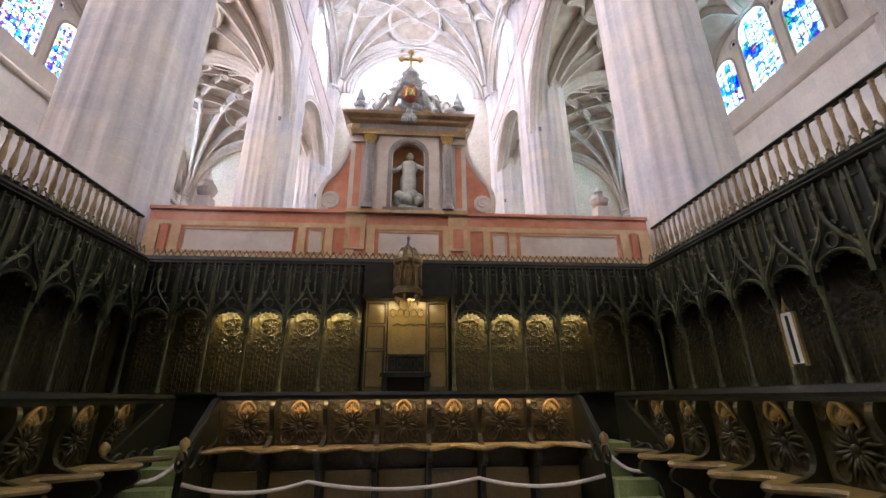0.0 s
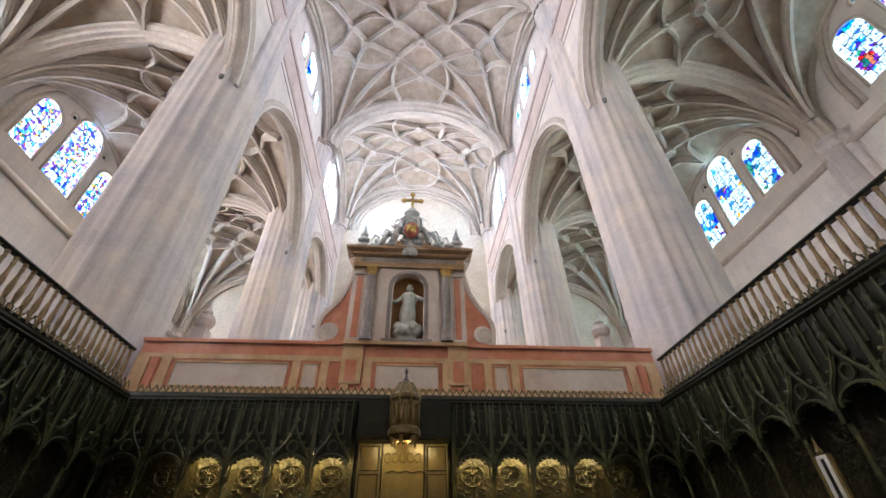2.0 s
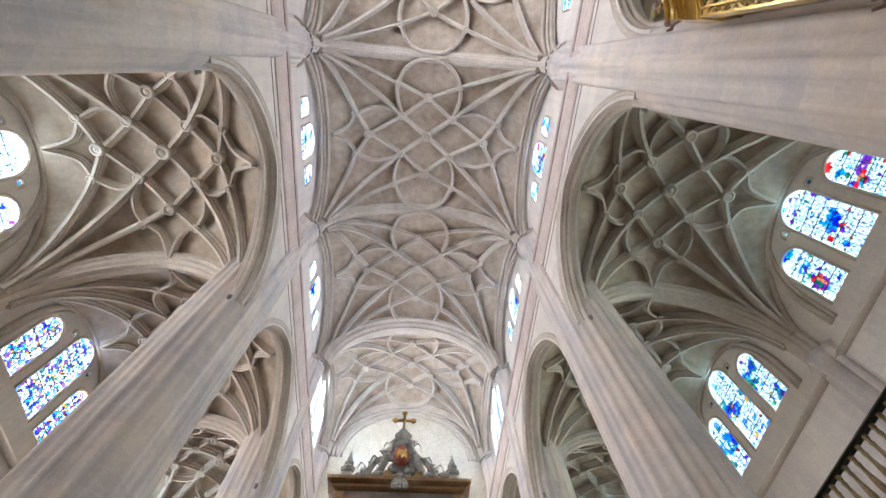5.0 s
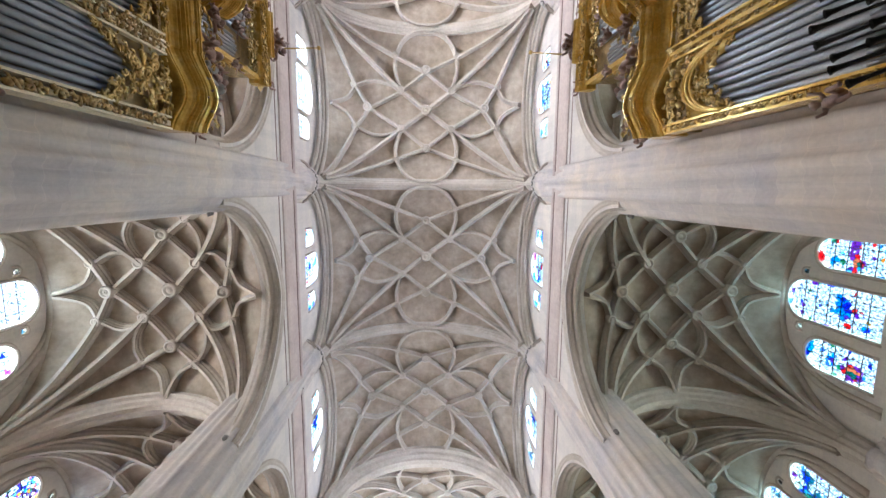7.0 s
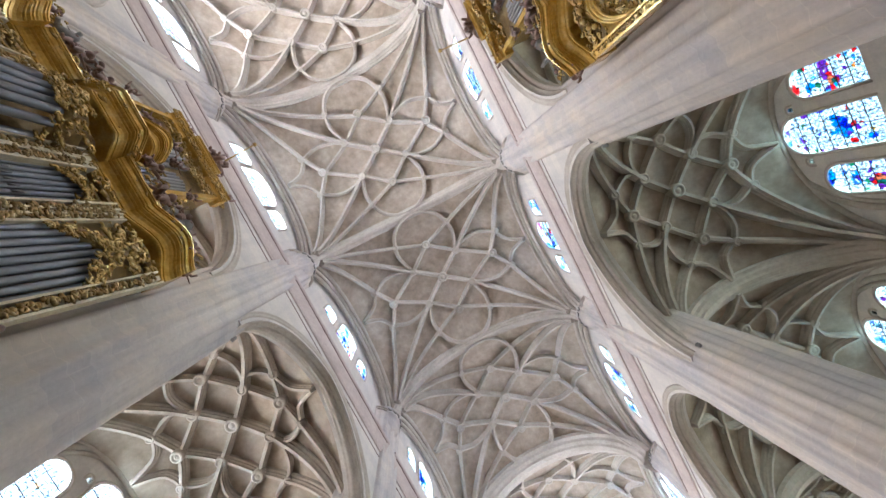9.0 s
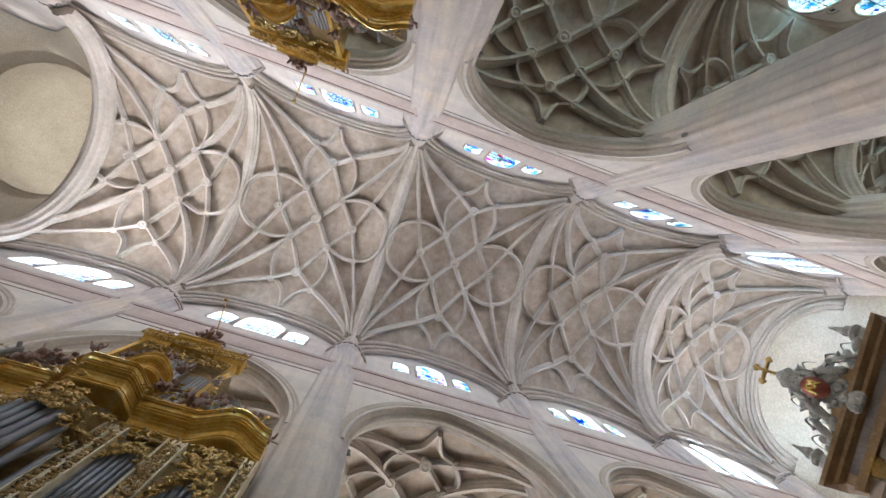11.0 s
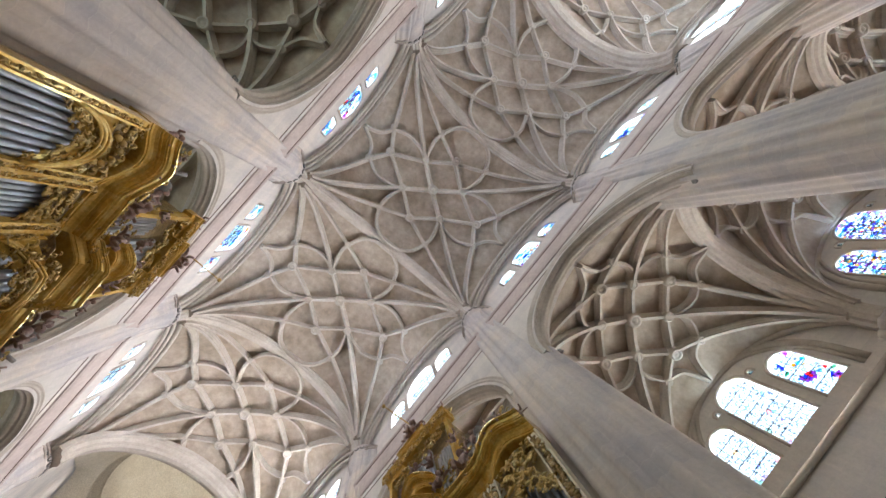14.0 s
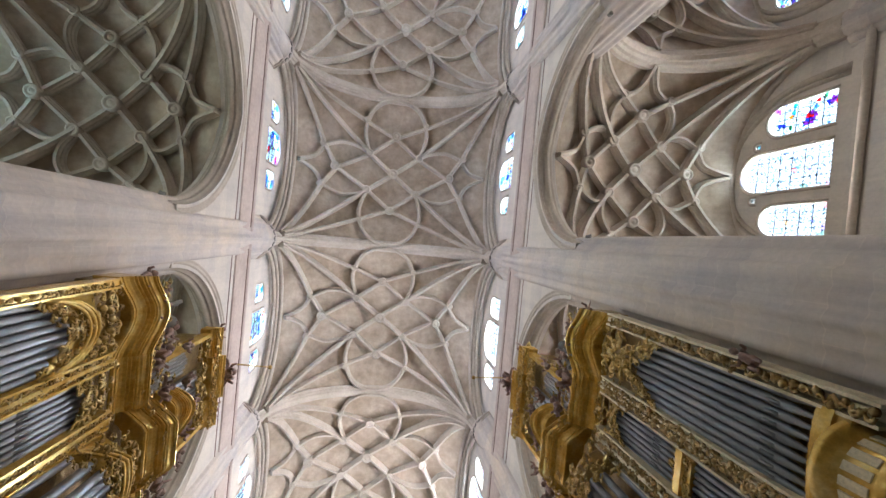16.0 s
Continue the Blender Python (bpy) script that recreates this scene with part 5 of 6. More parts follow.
block = Build().box(-0.24, 0.24, -0.28, 0.1, 2.86, 3.9).lathe([(0.24, 3.9), (0.3, 4.0), (0.3, 4.05)], 12, (0, -0.05, 0)).lathe([(0.3, 4.05), (0.34, 4.15), (0.2, 4.25), (0.24, 4.4), (0.12, 4.55), (0.08, 4.62)], 12, (0, -0.05, 0))
part("crown_block", block, STATUE, altar, "grey carved crowning block")
cross = Build().box(-0.035, 0.035, -0.1, -0.02, 4.55, 5.2).box(-0.26, 0.26, -0.1, -0.02, 4.91, 4.98)
for x, z in ((-0.26, 4.945), (0.26, 4.945), (0, 5.2)):
    for q in range(3):
        a = math.atan2(z - 4.945, x) + 1.57 * (q - 1)
        cross.lathe([(0.001, -0.11), (0.045, -0.1), (0.045, -0.02), (0.001, -0.01)], 8, (x + 0.045 * math.cos(a), 0, z + 0.045 * math.sin(a)), "y")
part("cross", cross, DULLGOLD, altar, "gilded cross with rounded ends")


def cherub(name, at, h, mat, seed=0, wings=False, label="", turn=0.0):
    """A small plump figure with bent limbs and no features, one mesh; it sits or flies."""
    r = random.Random(seed * 7 + 3)
    b = Build()
    tip = r.uniform(-0.35, 0.35)

    def at_body(x, y, z):
        return (h * (x * math.cos(tip) + z * math.sin(tip)), h * y, h * (z * math.cos(tip) - x * math.sin(tip)))

    b.sweep([at_body(0, 0.02, 0.0), at_body(0, -0.03, 0.16), at_body(0, 0.0, 0.3), at_body(0, 0.02, 0.44), at_body(0, 0.0, 0.52)], circle(h * 0.13, 9, 0.8), down=(0, -1, 0), scales=[0.7, 1.05, 0.95, 1.1, 0.5])
    head = at_body(r.uniform(-0.05, 0.05), -0.05, 0.65)
    b.ball(head, h * 0.105, 9, (0.95, 1.0, 1.12))
    for k in range(5):
        a = r.uniform(0, 6.28)
        b.ball((head[0] + h * 0.07 * math.cos(a), head[1] + h * 0.05, head[2] + h * (0.05 + 0.05 * math.sin(a))), h * 0.05, 5)
    for s in (-1, 1):
        e, f = r.uniform(-0.2, 0.3), r.uniform(-0.1, 0.3)
        b.sweep([at_body(s * 0.1, 0, 0.46), at_body(s * 0.24, -0.06, 0.38 + e * 0.5), at_body(s * 0.3, -0.2, 0.42 + e)], circle(h * 0.048, 6), down=(0, -1, 0.2), scales=[1.2, 0.95, 0.7])
        knee = r.uniform(0.12, 0.3)
        b.sweep([at_body(s * 0.07, -0.02, 0.06), at_body(s * 0.13, -knee, 0.02 + 0.4 * f), at_body(s * 0.12, -knee * 0.9, -0.2 + 0.3 * f), at_body(s * 0.12, -knee - 0.08, -0.28 + 0.3 * f)], circle(h * 0.065, 6), down=(1, 0, 0), scales=[1.2, 1.0, 0.7, 0.5])
        if wings:
            b.sweep(smooth_path([at_body(s * 0.06, 0.1, 0.4), at_body(s * 0.26, 0.16, 0.62), at_body(s * 0.42, 0.18, 0.5), at_body(s * 0.46, 0.18, 0.26)], 3), circle(h * 0.08, 6, 0.3), scales=[1 - 0.07 * q for q in range(10)])
    if r.random() < 0.6:
        b.sweep(smooth_path([at_body(-0.18, -0.05, 0.1), at_body(0.0, -0.14, 0.14), at_body(0.2, -0.05, 0.2), at_body(0.42, 0.08, 0.34)], 3), circle(h * 0.05, 6, 0.5), down=(0, -1, 0.3), scales=[0.6, 1, 1.3, 1.4, 1.3, 1.1, 1.2, 1.0, 0.8, 0.4])
    ob = part(name, b, mat, smooth=True)
    ob.location, ob.rotation_euler = (at[0], at[1], at[2] + 0.2 * h), (0, 0, turn)
    return tagged(ob, label, "statue")


def figure(name, at, h, mat, lean=0.0, seed=0, wings=False, label="", turn=0.0, flat=1.0):
    """A plain draped figure with no features, one mesh."""
    r = random.Random(seed)
    b = Build()
    n = 12
    rows = []
    for k, (rad, z) in enumerate(((0.001, 0.0), (0.1, 0.0), (0.13, 0.08), (0.15, 0.25), (0.155, 0.42), (0.13, 0.55), (0.16, 0.68), (0.15, 0.76), (0.06, 0.82))):
        rows.append([(h * (rad * (1 + 0.16 * math.sin(5 * a + seed + z * 6)) * math.cos(a) + lean * z), h * rad * flat * (1 + 0.16 * math.sin(4 * a + z * 9)) * math.sin(a), h * z) for a in [2 * math.pi * j / n for j in range(n)]])
    b.grid(rows, closed=True)
    b.ball((h * lean * 0.9, 0, h * 0.91), h * 0.085, 8, (0.9, 1, 1.15))
    for s in (-1, 1):
        e = r.uniform(-0.15, 0.25)
        b.sweep([(h * (lean * 0.7 + s * 0.12), 0, h * 0.74), (h * (lean + s * 0.25), -h * 0.08, h * (0.62 + e)), (h * (lean + s * r.uniform(0.28, 0.4)), -h * 0.12, h * (0.62 + 1.8 * e))], circle(h * 0.04, 6))
        if wings:
            b.sweep(smooth_path([(h * s * 0.08, h * 0.1, h * 0.6), (h * s * 0.3, h * 0.16, h * 0.85), (h * s * 0.45, h * 0.2, h * 0.6), (h * s * 0.5, h * 0.2, h * 0.3)], 3), circle(h * 0.07, 6, 0.35), scales=[1 - 0.07 * q for q in range(10)])
    ob = part(name, b, mat, smooth=True)
    ob.location, ob.rotation_euler = at, (0, 0, turn)
    return tagged(ob, label, "statue")


virgin = figure("statue", (-0.05, TY + 0.06, 6.22), 1.26, ROBE, 0.03, 3, label="pale painted draped statue standing in the niche", flat=0.75)
cloud = Build().box(-0.22, 0.22, -0.08, 0.16, 0.0, 0.12)
for k in range(11):
    a = 2 * math.pi * k / 11
    cloud.ball((0.26 * math.cos(a) + 0.03, 0.08 * math.sin(a), 0.3 + 0.08 * math.sin(2.3 * k)), 0.13, 8)
o = tagged(part("cloud_base", cloud.ball((0, 0, 0.3), 0.2, 8, (1.4, 0.8, 1)), ROBE, smooth=True), "pale carved cloud base under the statue", "pedestal")
o.location = (-0.05, TY + 0.05, 5.89)
for s, x, z, h, ln in [(q, *v) for q in (-1, 1) for v in ((0.5, 9.3, 0.62, -0.3 * q), (0.82, 9.15, 0.52, -0.4 * q), (0.27, 9.85, 0.45, -0.2 * q))]:
    figure("statue", (s * x - 0.05, TY - 0.2, 5.74 + (z - 6.2) * 0.95), h, STATUE, ln, int(x * 50 + s), True, "grey stone winged figure on the pediment")
# ---- organs ----
TIN = grained("organ_tin", (0.24, 0.245, 0.255), (0.33, 0.335, 0.345), (0.42, 0.425, 0.43), 0.3, 0.7, scale=0.8, fine=20.0, relief=0.04, random_tint=0.16, contrast=0.12)
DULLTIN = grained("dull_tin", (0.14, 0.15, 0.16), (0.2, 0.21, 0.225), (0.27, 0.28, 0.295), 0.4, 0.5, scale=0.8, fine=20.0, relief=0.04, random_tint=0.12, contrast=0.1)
DARKPIPE = grained("dark_pipe_metal", (0.04, 0.04, 0.04), (0.07, 0.07, 0.065), (0.11, 0.11, 0.1), 0.4, 0.9, scale=3.0, fine=20.0, relief=0.08)
# gilding darkened for backgrounds: shade behind leaves and pipes painted into its colour
SHADOWGOLD = grained("shaded_gilding", (0.15, 0.09, 0.025), (0.27, 0.175, 0.055), (0.42, 0.3, 0.12), 0.36, 0.45, scale=5.0, fine=26.0, relief=0.6, depth=0.02)
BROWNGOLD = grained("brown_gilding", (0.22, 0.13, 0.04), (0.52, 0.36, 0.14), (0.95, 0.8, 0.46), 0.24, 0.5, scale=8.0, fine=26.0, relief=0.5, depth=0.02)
CARVEDGOLD = grained("carved_gilding", (0.44, 0.27, 0.07), (0.78, 0.55, 0.19), (0.95, 0.8, 0.42), 0.2, 0.5, scale=6.0, fine=26.0, relief=0.2, depth=0.01)
IVORY = grained("cream_paint", (0.60, 0.52, 0.33), (0.72, 0.64, 0.44), (0.78, 0.72, 0.54), 0.5, scale=4.0, fine=24.0)
FLESH = grained("painted_wood_figure", (0.13, 0.075, 0.06), (0.25, 0.15, 0.12), (0.38, 0.26, 0.21), 0.45, scale=6.0, fine=30.0)
ORG_X = 5.74                                           # front plane of the cases
ORG_Y = -5.45                                          # middle of the bay


def curl(b, p, n, size, r, s):
    """A leafy scroll lying against a plane of normal n."""
    n = Vector(n).normalized()
    u = n.cross(Vector((0, 0, 1))).normalized()
    v = n.cross(u)
    a0, turn = r.uniform(0, 6.28), r.choice((-1, 1))
    path = []
    for k in range(7):
        a = a0 + turn * 0.6 * k
        q = size * (1 - 0.11 * k)
        path.append(Vector(p) + u * q * math.cos(a) + v * q * math.sin(a) + n * (0.02 + 0.25 * size * math.sin(k * 0.5)))
    b.sweep(path, circle(size * 0.27, 5), down=n, scales=[0.3, 0.8, 1.2, 1.2, 1.0, 0.85, 1.25])
    tip = Vector(p) + u * size * 1.1 * math.cos(a0 + 2.2 * turn) + v * size * 1.1 * math.sin(a0 + 2.2 * turn)
    b.sweep([Vector(p) + n * 0.03, (Vector(p) + tip) / 2 + n * size * 0.45, tip + n * size * 0.15], circle(size * 0.3, 5), down=n, scales=[0.4, 1.1, 0.25])


def swell(bulge, u):
    """How far a field stands out: flat or gently curved, or three-sided for the middle tower."""
    if bulge > 0.5:
        return bulge * min(1.0, (1.02 - abs(u)) / 0.48)
    return bulge * math.sqrt(max(0, 1 - u * u * 0.9))


def organ(s):
    r = random.Random(11 + s)
    ob = new("organ", None)
    ob.location = (s * ORG_X, ORG_Y, 0)
    tagged(ob, "tall gilded baroque organ case with grey pipes" if s > 0 else "gilded baroque organ case with cream stiles and dark pipes", "organ", "choir organs")
    stile_mat = GOLD if s > 0 else IVORY

    def P(v, y, z):
        return (-s * v, y, z)                          # v: out towards the nave

    def N(dy=0.0):
        return (-s, dy, 0.15)

    def slab(b, v0, v1, y0, y1, z0, z1):
        x0, x1 = sorted((-s * v0, -s * v1))
        return b.box(x0, x1, y0, y1, z0, z1)

    part("case_body", slab(Build(), -1.5, -0.12, -3.95, 3.95, 4.9, 11.4), SHADOWGOLD, ob)
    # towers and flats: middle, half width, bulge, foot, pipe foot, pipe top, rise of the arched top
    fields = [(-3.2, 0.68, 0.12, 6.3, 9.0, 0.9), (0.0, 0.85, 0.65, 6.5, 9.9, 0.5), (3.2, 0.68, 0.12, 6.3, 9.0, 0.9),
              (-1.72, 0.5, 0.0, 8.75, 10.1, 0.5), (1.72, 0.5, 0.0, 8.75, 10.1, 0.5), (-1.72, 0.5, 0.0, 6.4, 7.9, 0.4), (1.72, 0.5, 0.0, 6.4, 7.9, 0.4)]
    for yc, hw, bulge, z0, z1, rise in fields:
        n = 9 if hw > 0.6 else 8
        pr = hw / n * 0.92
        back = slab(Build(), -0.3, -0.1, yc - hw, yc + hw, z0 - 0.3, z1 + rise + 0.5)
        part("field_back", back, SHADOWGOLD, ob)
        for k in range(n):
            u = (k + 0.5) / n * 2 - 1
            y = yc + u * hw
            v = swell(bulge, u) - 0.02
            top = z1 + rise * (1 - abs(u)) + 0.3
            b = Build().lathe([(pr * 0.3, z0 - 0.1), (pr * 0.85, z0 + 0.25), (pr, z0 + 0.3), (pr, top)], 10, P(v, y, 0))
            mouth = P(v + pr * 0.9, y, z0 + 0.42)
            b.sweep([(mouth[0], mouth[1], mouth[2]), (mouth[0], mouth[1], mouth[2] + 0.22)], [(-pr * 0.5, 0.0), (pr * 0.5, 0.0), (0.0, 0.025)], down=(-s, 0, 0))
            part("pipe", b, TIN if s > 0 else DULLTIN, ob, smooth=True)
        # carved shade over the pipe tops, one mesh of leaves for each field
        sh = Build()
        for k in range((80 if s > 0 else 130) if hw > 0.6 else 70):
            u = r.uniform(-1, 1)
            v = swell(bulge, u) + pr + 0.03
            z = z1 + rise * (1 - abs(u)) + r.uniform(0.05, 0.75 if hw > 0.6 else 0.42)
            curl(sh, P(v, yc + u * hw, z), N(u * 0.4), r.uniform(0.045, 0.1), r, s)
        if hw > 0.6 and s > 0:
            for q, w in ((0.34, 0.035), (0.44, 0.05), (0.56, 0.03)):
                arc = [P(swell(bulge, u) + pr + 0.06 + q * 0.08, yc + u * hw * 0.97, z1 + q + (rise + 0.12) * math.sqrt(max(0.0, 1 - u * u))) for u in [math.sin(math.pi * (k / 18 - 0.5)) for k in range(19)]]
                part("shade_moulding", Build().sweep(arc, circle(w, 6), down=(-s, 0, 0.05)), GOLD, ob, smooth=True)
        tagged(part("pipe_shade", sh, CARVEDGOLD, ob, "gilded openwork leaves over the pipes", smooth=True), kind="stuff")
        panel = Build()
        m = 10
        rows = []
        for k in range(m + 1):
            u = k / m * 2 - 1
            v = swell(bulge, u) + pr * 0.6
            zb = z1 + rise * (1 - abs(u)) + 0.28
            rows.append([P(v, yc + u * hw, zb), P(v, yc + u * hw, z1 + rise + (0.75 if hw > 0.6 else 0.3)), P(v - 0.12, yc + u * hw, z1 + rise + (0.75 if hw > 0.6 else 0.3)), P(v - 0.12, yc + u * hw, zb)])
        panel.grid(rows, closed=True)
        # brownish south plate in the darkened gilding, so its leaves stand out
        part("arched_panel", panel, GOLD if s > 0 else SHADOWGOLD, ob, smooth=True)
        # base of the field
        base = Build()
        for v0, za, zb in ((0.1, z0 - 0.5, z0 - 0.35), (0.18, z0 - 0.35, z0 - 0.2), (0.1, z0 - 0.2, z0 - 0.08)):
            rows = []
            for k in range(m + 1):
                u = k / m * 2 - 1
                v = swell(bulge, u) + v0
                rows.append([P(-0.1, yc + u * hw, za), P(v, yc + u * hw, za), P(v, yc + u * hw, zb), P(-0.1, yc + u * hw, zb)])
            base.grid(rows, closed=True)
        if hw > 0.6 and bulge < 0.5:
            con = part("console", Build().lathe([(0.2, z0 - 1.5), (0.34, z0 - 1.3), (0.5, z0 - 1.12), (0.52, z0 - 1.05), (0.5, z0 - 0.98), (0.5, z0 - 0.6), (0.56, z0 - 0.55), (0.62, z0 - 0.48), (0.63, z0 - 0.4), (0.58, z0 - 0.35)], 26, P(-0.05, yc, 0)), GOLD, ob, "round gilded console", smooth=True)
            for k in range(9):
                a = math.pi * (k + 0.5) / 9
                c = Build().box(-0.055, 0.055, -0.012, 0.012, z0 - 0.94, z0 - 0.64)
                o = part("console_panel", c, IVORY, con, "cream painted panel")
                o.location = P(-0.05 + 0.505 * math.sin(a), yc + 0.505 * math.cos(a), 0)
                o.rotation_euler = (0, 0, math.atan2(math.cos(a), -s * math.sin(a)) - math.pi / 2)
        part("field_base", base, GOLD, ob)
    # round bracket under the middle tower
    part("tower_foot", Build().lathe([(0.12, 4.95), (0.3, 5.1), (0.5, 5.3), (0.75, 5.5), (0.8, 5.6), (0.78, 5.75), (0.86, 5.85), (0.86, 6.0)], 20, P(-0.05, 0, 0)), GOLD, ob, smooth=True)
    # stiles with carved drops
    for y in (-3.98, -2.42, -2.28, -1.16, -0.95, 0.95, 1.16, 2.28, 2.42, 3.98):
        st = part("stile", slab(Build(), -0.2, 0.14, y - 0.055, y + 0.055, 5.4, 11.4), stile_mat, ob, "cream painted stile" if s < 0 else "")
        for q in (-1, 1):
            part("stile_edge", slab(Build(), -0.1, 0.21, y + q * (0.085 if s > 0 else 0.125) - 0.022, y + q * (0.085 if s > 0 else 0.125) + 0.022, 5.5, 11.3), stile_mat, st)
        drop = Build()
        for k in range(38):
            z = 5.6 + k * 0.147
            p = P(0.17, y + 0.03 * (-1) ** k, z)
            for q in range(1 if s > 0 else 2):
                if k % 2 == 0 or q:
                    drop.ball((p[0] - s * 0.02 * q, p[1] + r.uniform(-0.07, 0.07) * q, p[2] + r.uniform(-0.05, 0.05) * q), (0.04 if s > 0 else 0.05) + 0.03 * r.random(), 6, (0.9, 1.0, 0.8))
            for q in (-1, 1):
                curl(drop, P(0.17, y + q * r.uniform(0.0, 0.03), z + 0.03 * q), N(), r.uniform(0.035, 0.06) if s > 0 else r.uniform(0.055, 0.1), r, s)
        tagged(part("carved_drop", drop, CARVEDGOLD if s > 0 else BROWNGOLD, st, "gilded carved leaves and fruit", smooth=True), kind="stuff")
    # carved frieze over the fields
    fr = Build()
    for k in range(340):
        y = r.uniform(-3.9, 3.9)
        v = 0.12 + (0.62 * math.sqrt(max(0, 1 - (y / 0.95) ** 2)) if abs(y) < 0.95 else 0)
        curl(fr, P(v, y, r.uniform(10.5, 11.5)), N(), r.uniform(0.05, 0.12), r, s)
    tagged(part("carved_frieze", fr, CARVEDGOLD, ob, "gilded scrolling leaves", smooth=True), kind="stuff")
    for y in (-3.2, 3.2):
        med = Build()
        if s > 0:
            med.lathe([(0.24, 0.0), (0.28, 0.06), (0.22, 0.1), (0.16, 0.05), (0.001, 0.1)], 14, P(0.2, y, 10.75), "x")
        for k in range(9 if s > 0 else 46):
            a = 2 * math.pi * k / 9
            if s > 0:
                med.ball(P(0.24, y + 0.33 * math.cos(a), 10.75 + 0.33 * math.sin(a)), 0.085, 6)
            else:
                q = 0.45 * math.sqrt(r.random())
                curl(med, P(0.22, y + q * math.cos(a), 10.6 + 1.3 * q * math.sin(a)), N(), r.uniform(0.08, 0.14), r, s)
        tagged(part("medallion", med, CARVEDGOLD, ob, smooth=True), kind="stuff")
    # great cornice, arched over the side towers
    COR = [(-0.5, 0.44), (0.0, 0.44), (0.05, 0.42), (0.05, 0.36), (0.015, 0.355), (0.015, 0.3), (0.045, 0.295), (0.05, 0.22), (0.09, 0.15), (0.15, 0.1), (0.15, 0.065), (0.21, 0.06), (0.21, 0.025), (0.3, 0.015), (0.3, -0.03), (0.345, -0.035), (0.35, -0.075), (0.39, -0.09), (0.42, -0.15), (0.42, -0.19), (0.475, -0.2), (0.475, -0.235), (0.51, -0.24), (0.515, -0.28), (0.5, -0.3), (-0.5, -0.31)]

    def cornice(ys, zf, vf, k, mat=GOLD):
        path = [P(vf(y), y, zf(y)) for y in ys]
        b = Build()
        rows = []
        for i, p in enumerate(path):
            p = Vector(p)
            rows.append([p + Vector((-s * a * k, 0, -d * k)) for a, d in COR])
        b.grid(rows, closed=True)
        m = len(COR)
        for q in (0, len(rows) - 1):
            b.add(rows[q], [tuple(range(m))])
        return b

    for y0, y1 in ((-4.1, -2.3), (2.3, 4.1)):
        yc = (y0 + y1) / 2
        ys = [y0 + (y1 - y0) * k / 16 for k in range(17)]
        part("cornice", cornice(ys, lambda y: 11.75 + 0.42 * math.cos((y - yc) / 0.9 * math.pi * 0.5) ** 2, lambda y: 0.1 + 0.12 * math.cos((y - yc) / 0.9 * 1.57), 0.95), GOLD, ob)
    for y0, y1 in ((-2.3, -1.0), (1.0, 2.3)):
        part("cornice", cornice([y0, (y0 + y1) / 2, y1], lambda y: 11.95, lambda y: 0.02, 0.95), GOLD, ob)
    ys = [-1.05 + 2.1 * k / 16 for k in range(17)]
    part("cornice", cornice(ys, lambda y: 12.25, lambda y: 0.6 * min(1.0, (1.08 - abs(y)) / 0.5) + 0.02, 0.9), GOLD, ob)
    part("cornice_deck", slab(Build(), -1.5, 0.0, -4.0, 4.0, 11.4, 12.1), SHADOWGOLD, ob)
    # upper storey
    part("upper_body", slab(Build(), -1.1, -0.25, -1.5, 1.5, 12.1, 17.2), SHADOWGOLD, ob)
    for yc, hw, z0, z1 in ((0.0, 0.55, 14.8, 16.2), (-1.05, 0.34, 13.3, 15.3), (1.05, 0.34, 13.3, 15.3)):
        for k in range(6):
            y = yc + ((k + 0.5) / 6 * 2 - 1) * hw
            part("pipe", Build().lathe([(0.02, z0), (hw / 6 * 0.9, z0 + 0.25), (hw / 6 * 0.9, z1 + 0.3 * (1 - abs(k - 2.5) / 3))], 8, P(-0.16, y, 0)), TIN, ob, smooth=True)
    rows = cornice([-0.75 + 1.5 * k / 14 for k in range(15)], lambda y: 13.9 + 0.55 * math.cos(y * 2.0), lambda y: 0.35 * math.cos(y * 1.9) - 0.1, 0.7)
    part("upper_arch", rows, GOLD, ob)
    for y0, y1, dz in ((-1.75, -0.75, 0.0), (-0.75, 0.75, 0.06), (0.75, 1.75, 0.0)):
        yc = (y0 + y1) / 2
        part("upper_cornice", cornice([y0, yc, y1], lambda y: 17.2 + dz, lambda y: (0.14 if dz else 0.0) - 0.05, 0.6), GOLD, ob)
    up = Build()
    for k in range(330):
        y = r.uniform(-1.5, 1.5)
        curl(up, P(-0.12 + 0.1 * r.random(), y, r.choice((r.uniform(12.5, 14.6), r.uniform(16.2, 17.0)))), N(), r.uniform(0.05, 0.13), r, s)
    for k in range(130):
        q = r.choice((-1, 1))
        z = r.uniform(12.3, 15.5)
        curl(up, P(-0.3, q * (1.55 + (15.5 - z) * 0.36 * r.random()), z), N(), r.uniform(0.06, 0.14), r, s)
    for k in range(150):
        y = r.uniform(-1.75, 1.75)
        curl(up, P(0.12 + 0.1 * r.random(), y, 17.0 + r.uniform(-0.15, 0.35)), N(), r.uniform(0.05, 0.1), r, s)
        curl(up, P(-0.3, y, r.uniform(17.5, 18.3 - abs(y) * 0.35)), N(), r.uniform(0.1, 0.18), r, s)
    tagged(part("upper_carving", up, CARVEDGOLD, ob, "gilded scrolling leaves", smooth=True), kind="stuff")
    for y in (-1.55, 1.55):
        part("upper_stile", slab(Build(), -0.3, 0.0, y - 0.07, y + 0.07, 12.3, 17.0), GOLD, ob)
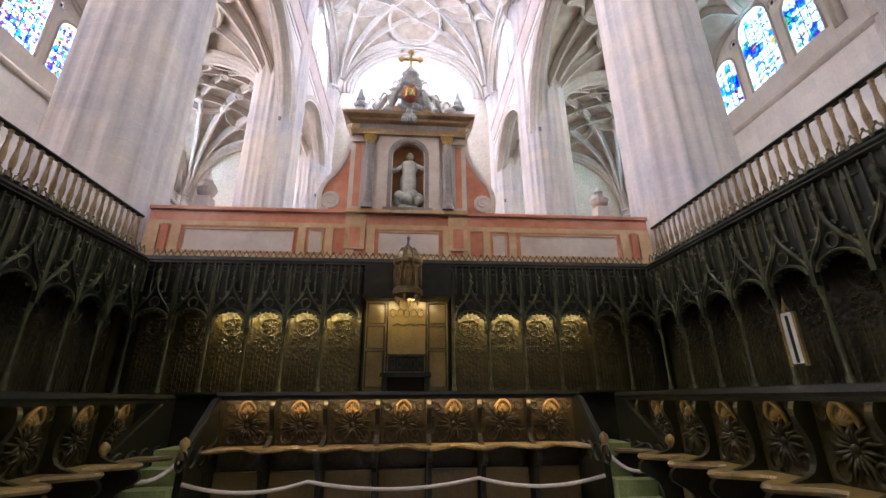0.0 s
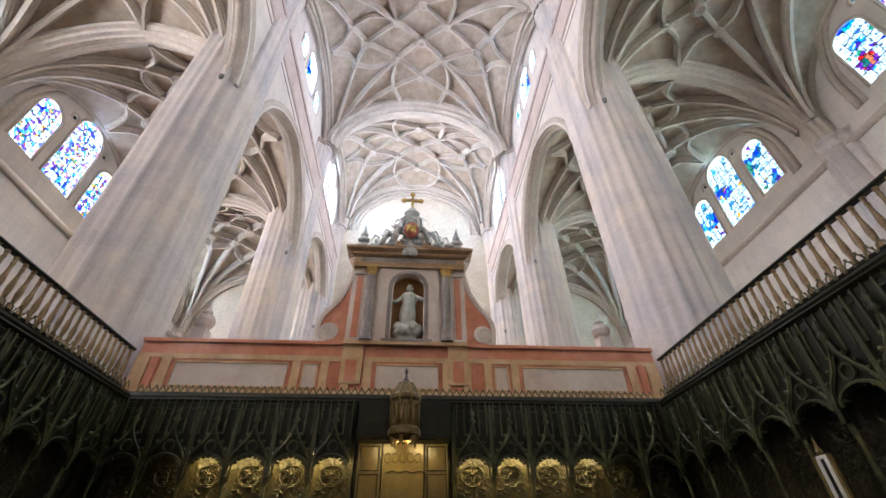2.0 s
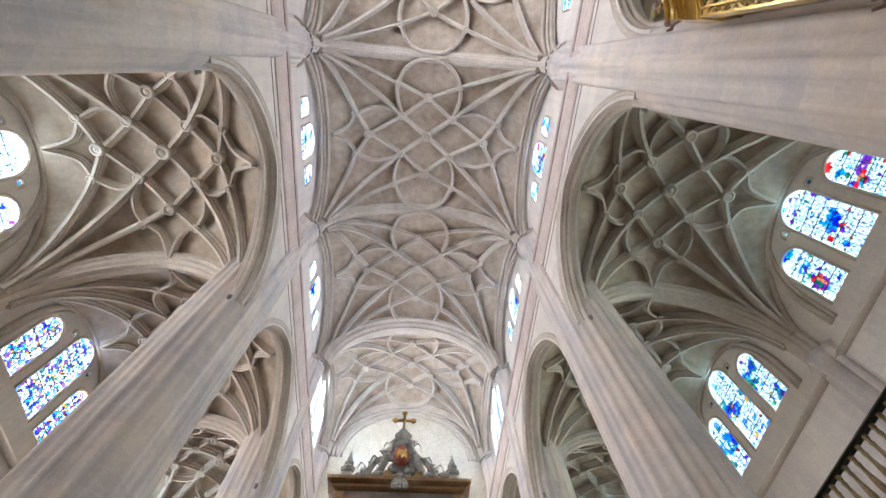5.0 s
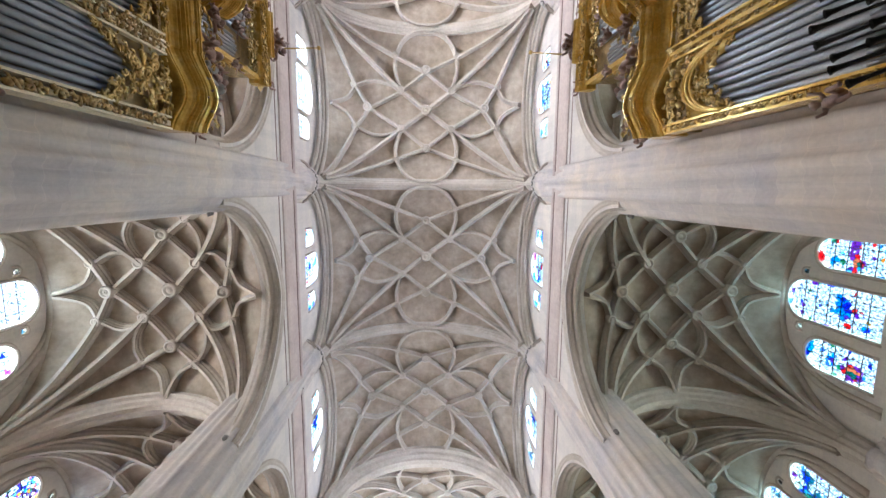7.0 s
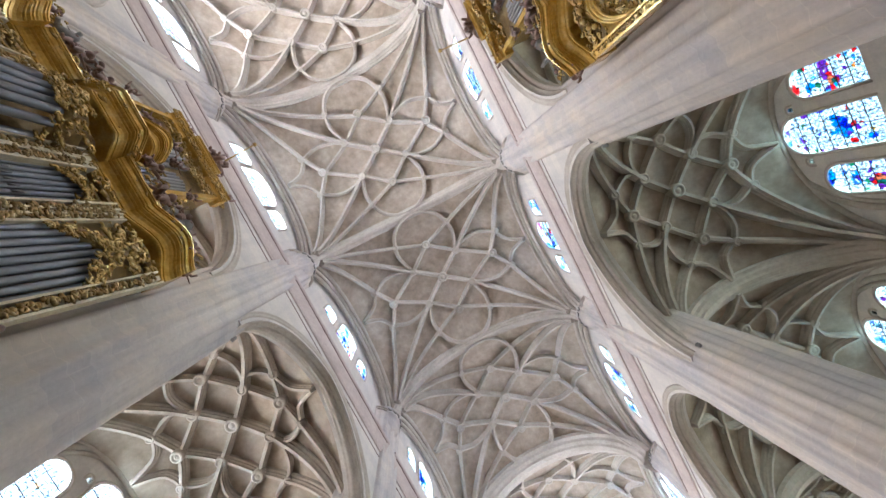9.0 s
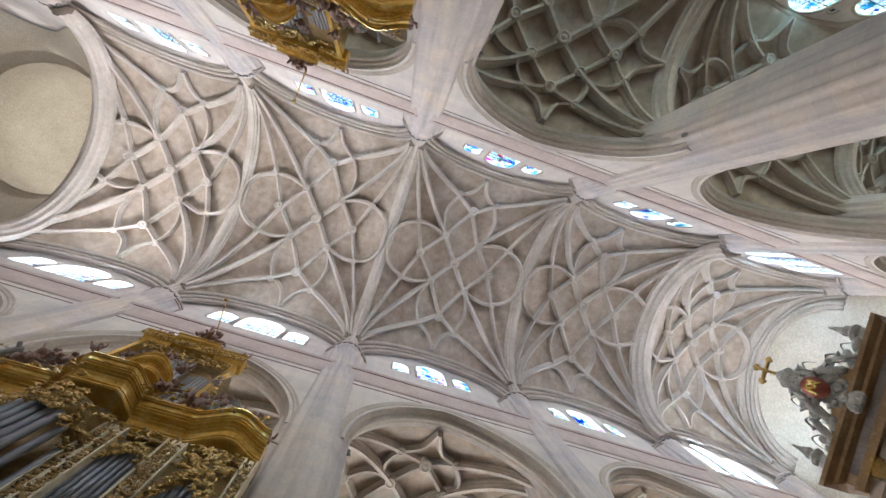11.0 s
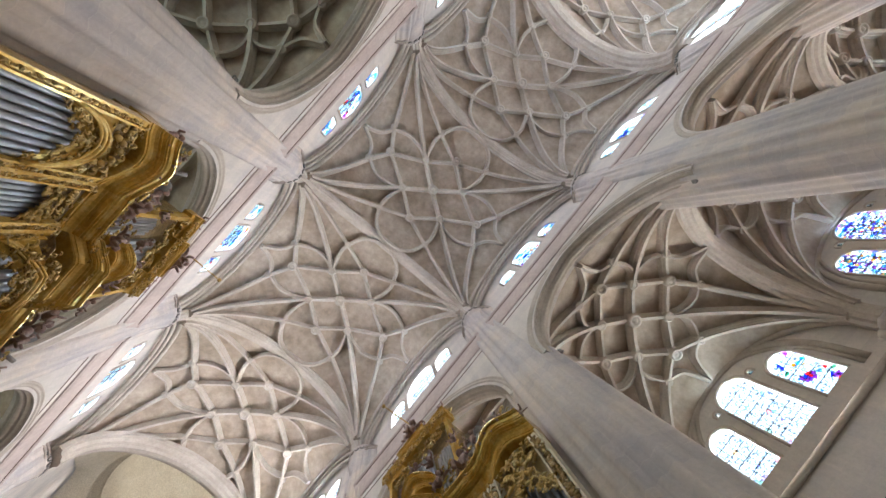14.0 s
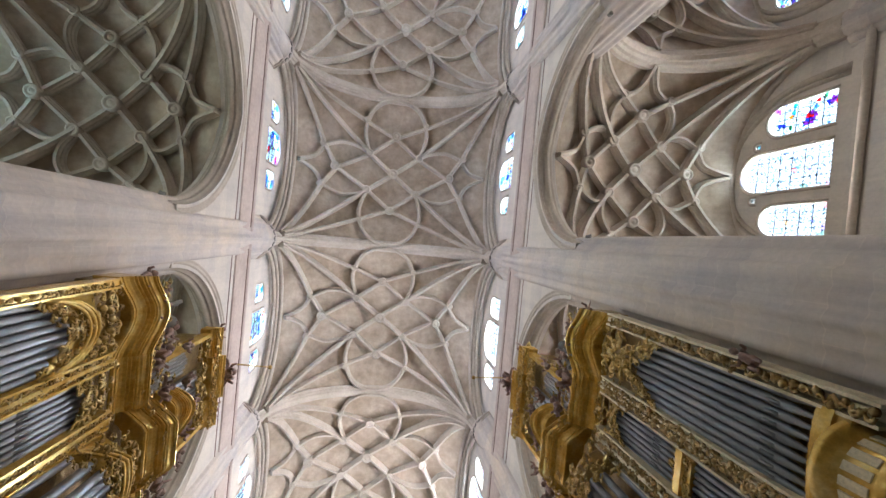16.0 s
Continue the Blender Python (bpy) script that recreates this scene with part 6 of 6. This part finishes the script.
    if s > 0:
        for row, n in ((0, 54), (1, 38)):
            for k in range(n):
                u = k / (n - 1) * 2 - 1
                y1 = u * (4.35 - 0.35 * row)
                z1 = 6.21 - 0.42 * row - 0.85 * max(0.0, abs(y1) - 3.85)
                v1 = 1.42 - 0.1 * row + 0.07 * ((k * 5) % 3)
                p0, p1 = Vector(P(0.12, y1 * 0.86, z1 - 0.75)), Vector(P(v1, y1, z1))
                path = [p0 + (p1 - p0) * q for q in (0, 0.4, 0.75, 0.9, 0.97, 1.0, 0.98)]
                part("trumpet", Build().sweep(path[:-1], circle(0.026, 9), scales=[0.5, 0.62, 0.75, 0.9, 1.3, 2.0], ends=False).sweep(path[-2:], circle(0.05, 9), scales=[1.0, 0.8], ends=False), DARKPIPE, ob, "dark horizontal trumpet pipe", smooth=True)
    # leaves and masks lying over the cornices
    over = Build()
    for k in range(190):
        y = r.uniform(-4.0, 4.0)
        side = abs(y) > 2.3
        v = 0.45 + (0.1 if side else 0.5 * math.sqrt(max(0, 1 - (y / 1.06) ** 2)) if abs(y) < 1.05 else 0.0)
        curl(over, P(v * r.uniform(0.5, 1.0), y, 12.15 + (0.35 if side else 0.1) + r.uniform(-0.15, 0.3)), N(), r.uniform(0.05, 0.12), r, s)
    for k in range(150):
        y = r.choice((-1, 1)) * r.uniform(1.6, 4.0)
        curl(over, P(-0.1, y, 12.3 + r.uniform(0.0, 1.6) * (1 - (abs(y) - 1.6) / 2.6)), N(), r.uniform(0.06, 0.14), r, s)
    tagged(part("crowning_leaves", over, CARVEDGOLD, ob, "gilded leaves over the cornice", smooth=True), kind="stuff")
    # figures on the case
    face = s * math.pi / 2
    for y, z, h, v, wings in ((-4.0, 11.85, 0.8, 0.2, False), (4.0, 11.85, 0.8, 0.2, False), (2.6, 12.35, 1.7, 0.0, True), (-2.6, 12.35, 1.7, 0.0, True), (1.5, 17.5, 0.9, -0.1, False), (-1.5, 17.5, 0.9, -0.1, False), (0, 17.5, 1.2, 0.3, True), (2.0, 12.3, 1.1, 0.35, True), (-2.0, 12.3, 1.1, 0.35, True), (0.75, 14.4, 0.8, 0.25, False), (-0.75, 14.4, 0.8, 0.25, False), (1.75, 14.6, 0.7, 0.1, False), (-1.75, 14.6, 0.7, 0.1, False), (3.2, 12.3, 0.75, 0.4, False), (2.3, 13.3, 0.9, 0.1, False), (-2.3, 13.3, 0.9, 0.1, False), (0.0, 14.9, 0.7, 0.3, False), (3.6, 12.2, 0.6, 0.5, False), (-3.6, 12.2, 0.6, 0.5, False), (-3.2, 12.3, 0.75, 0.4, False), (1.2, 12.35, 0.8, 0.6, True), (-1.2, 12.35, 0.8, 0.6, True), (4.15, 6.85, 0.62, 0.3, False), (-4.15, 6.85, 0.62, 0.3, False)):
        cherub("statue", (s * (ORG_X - v), ORG_Y + y, z), h, FLESH if abs(y) != 2.6 else DARKSTONE, int(y * 10) + 7 * s, wings, "small painted winged figure on the organ case" if wings else "small painted figure on the organ case", -face)
    staff = Build().sweep([(s * (ORG_X - 0.3), ORG_Y + 0.1, 18.5), (s * (ORG_X - 1.35), ORG_Y - 0.4, 19.9)], circle(0.03, 6)).ball((s * (ORG_X - 1.35), ORG_Y - 0.4, 19.9), 0.09, 8)
    tagged(part("herald_trumpet", staff, DULLGOLD, smooth=True), "thin gilded trumpet held by the topmost figure", "trumpet")


organ(1)
organ(-1)
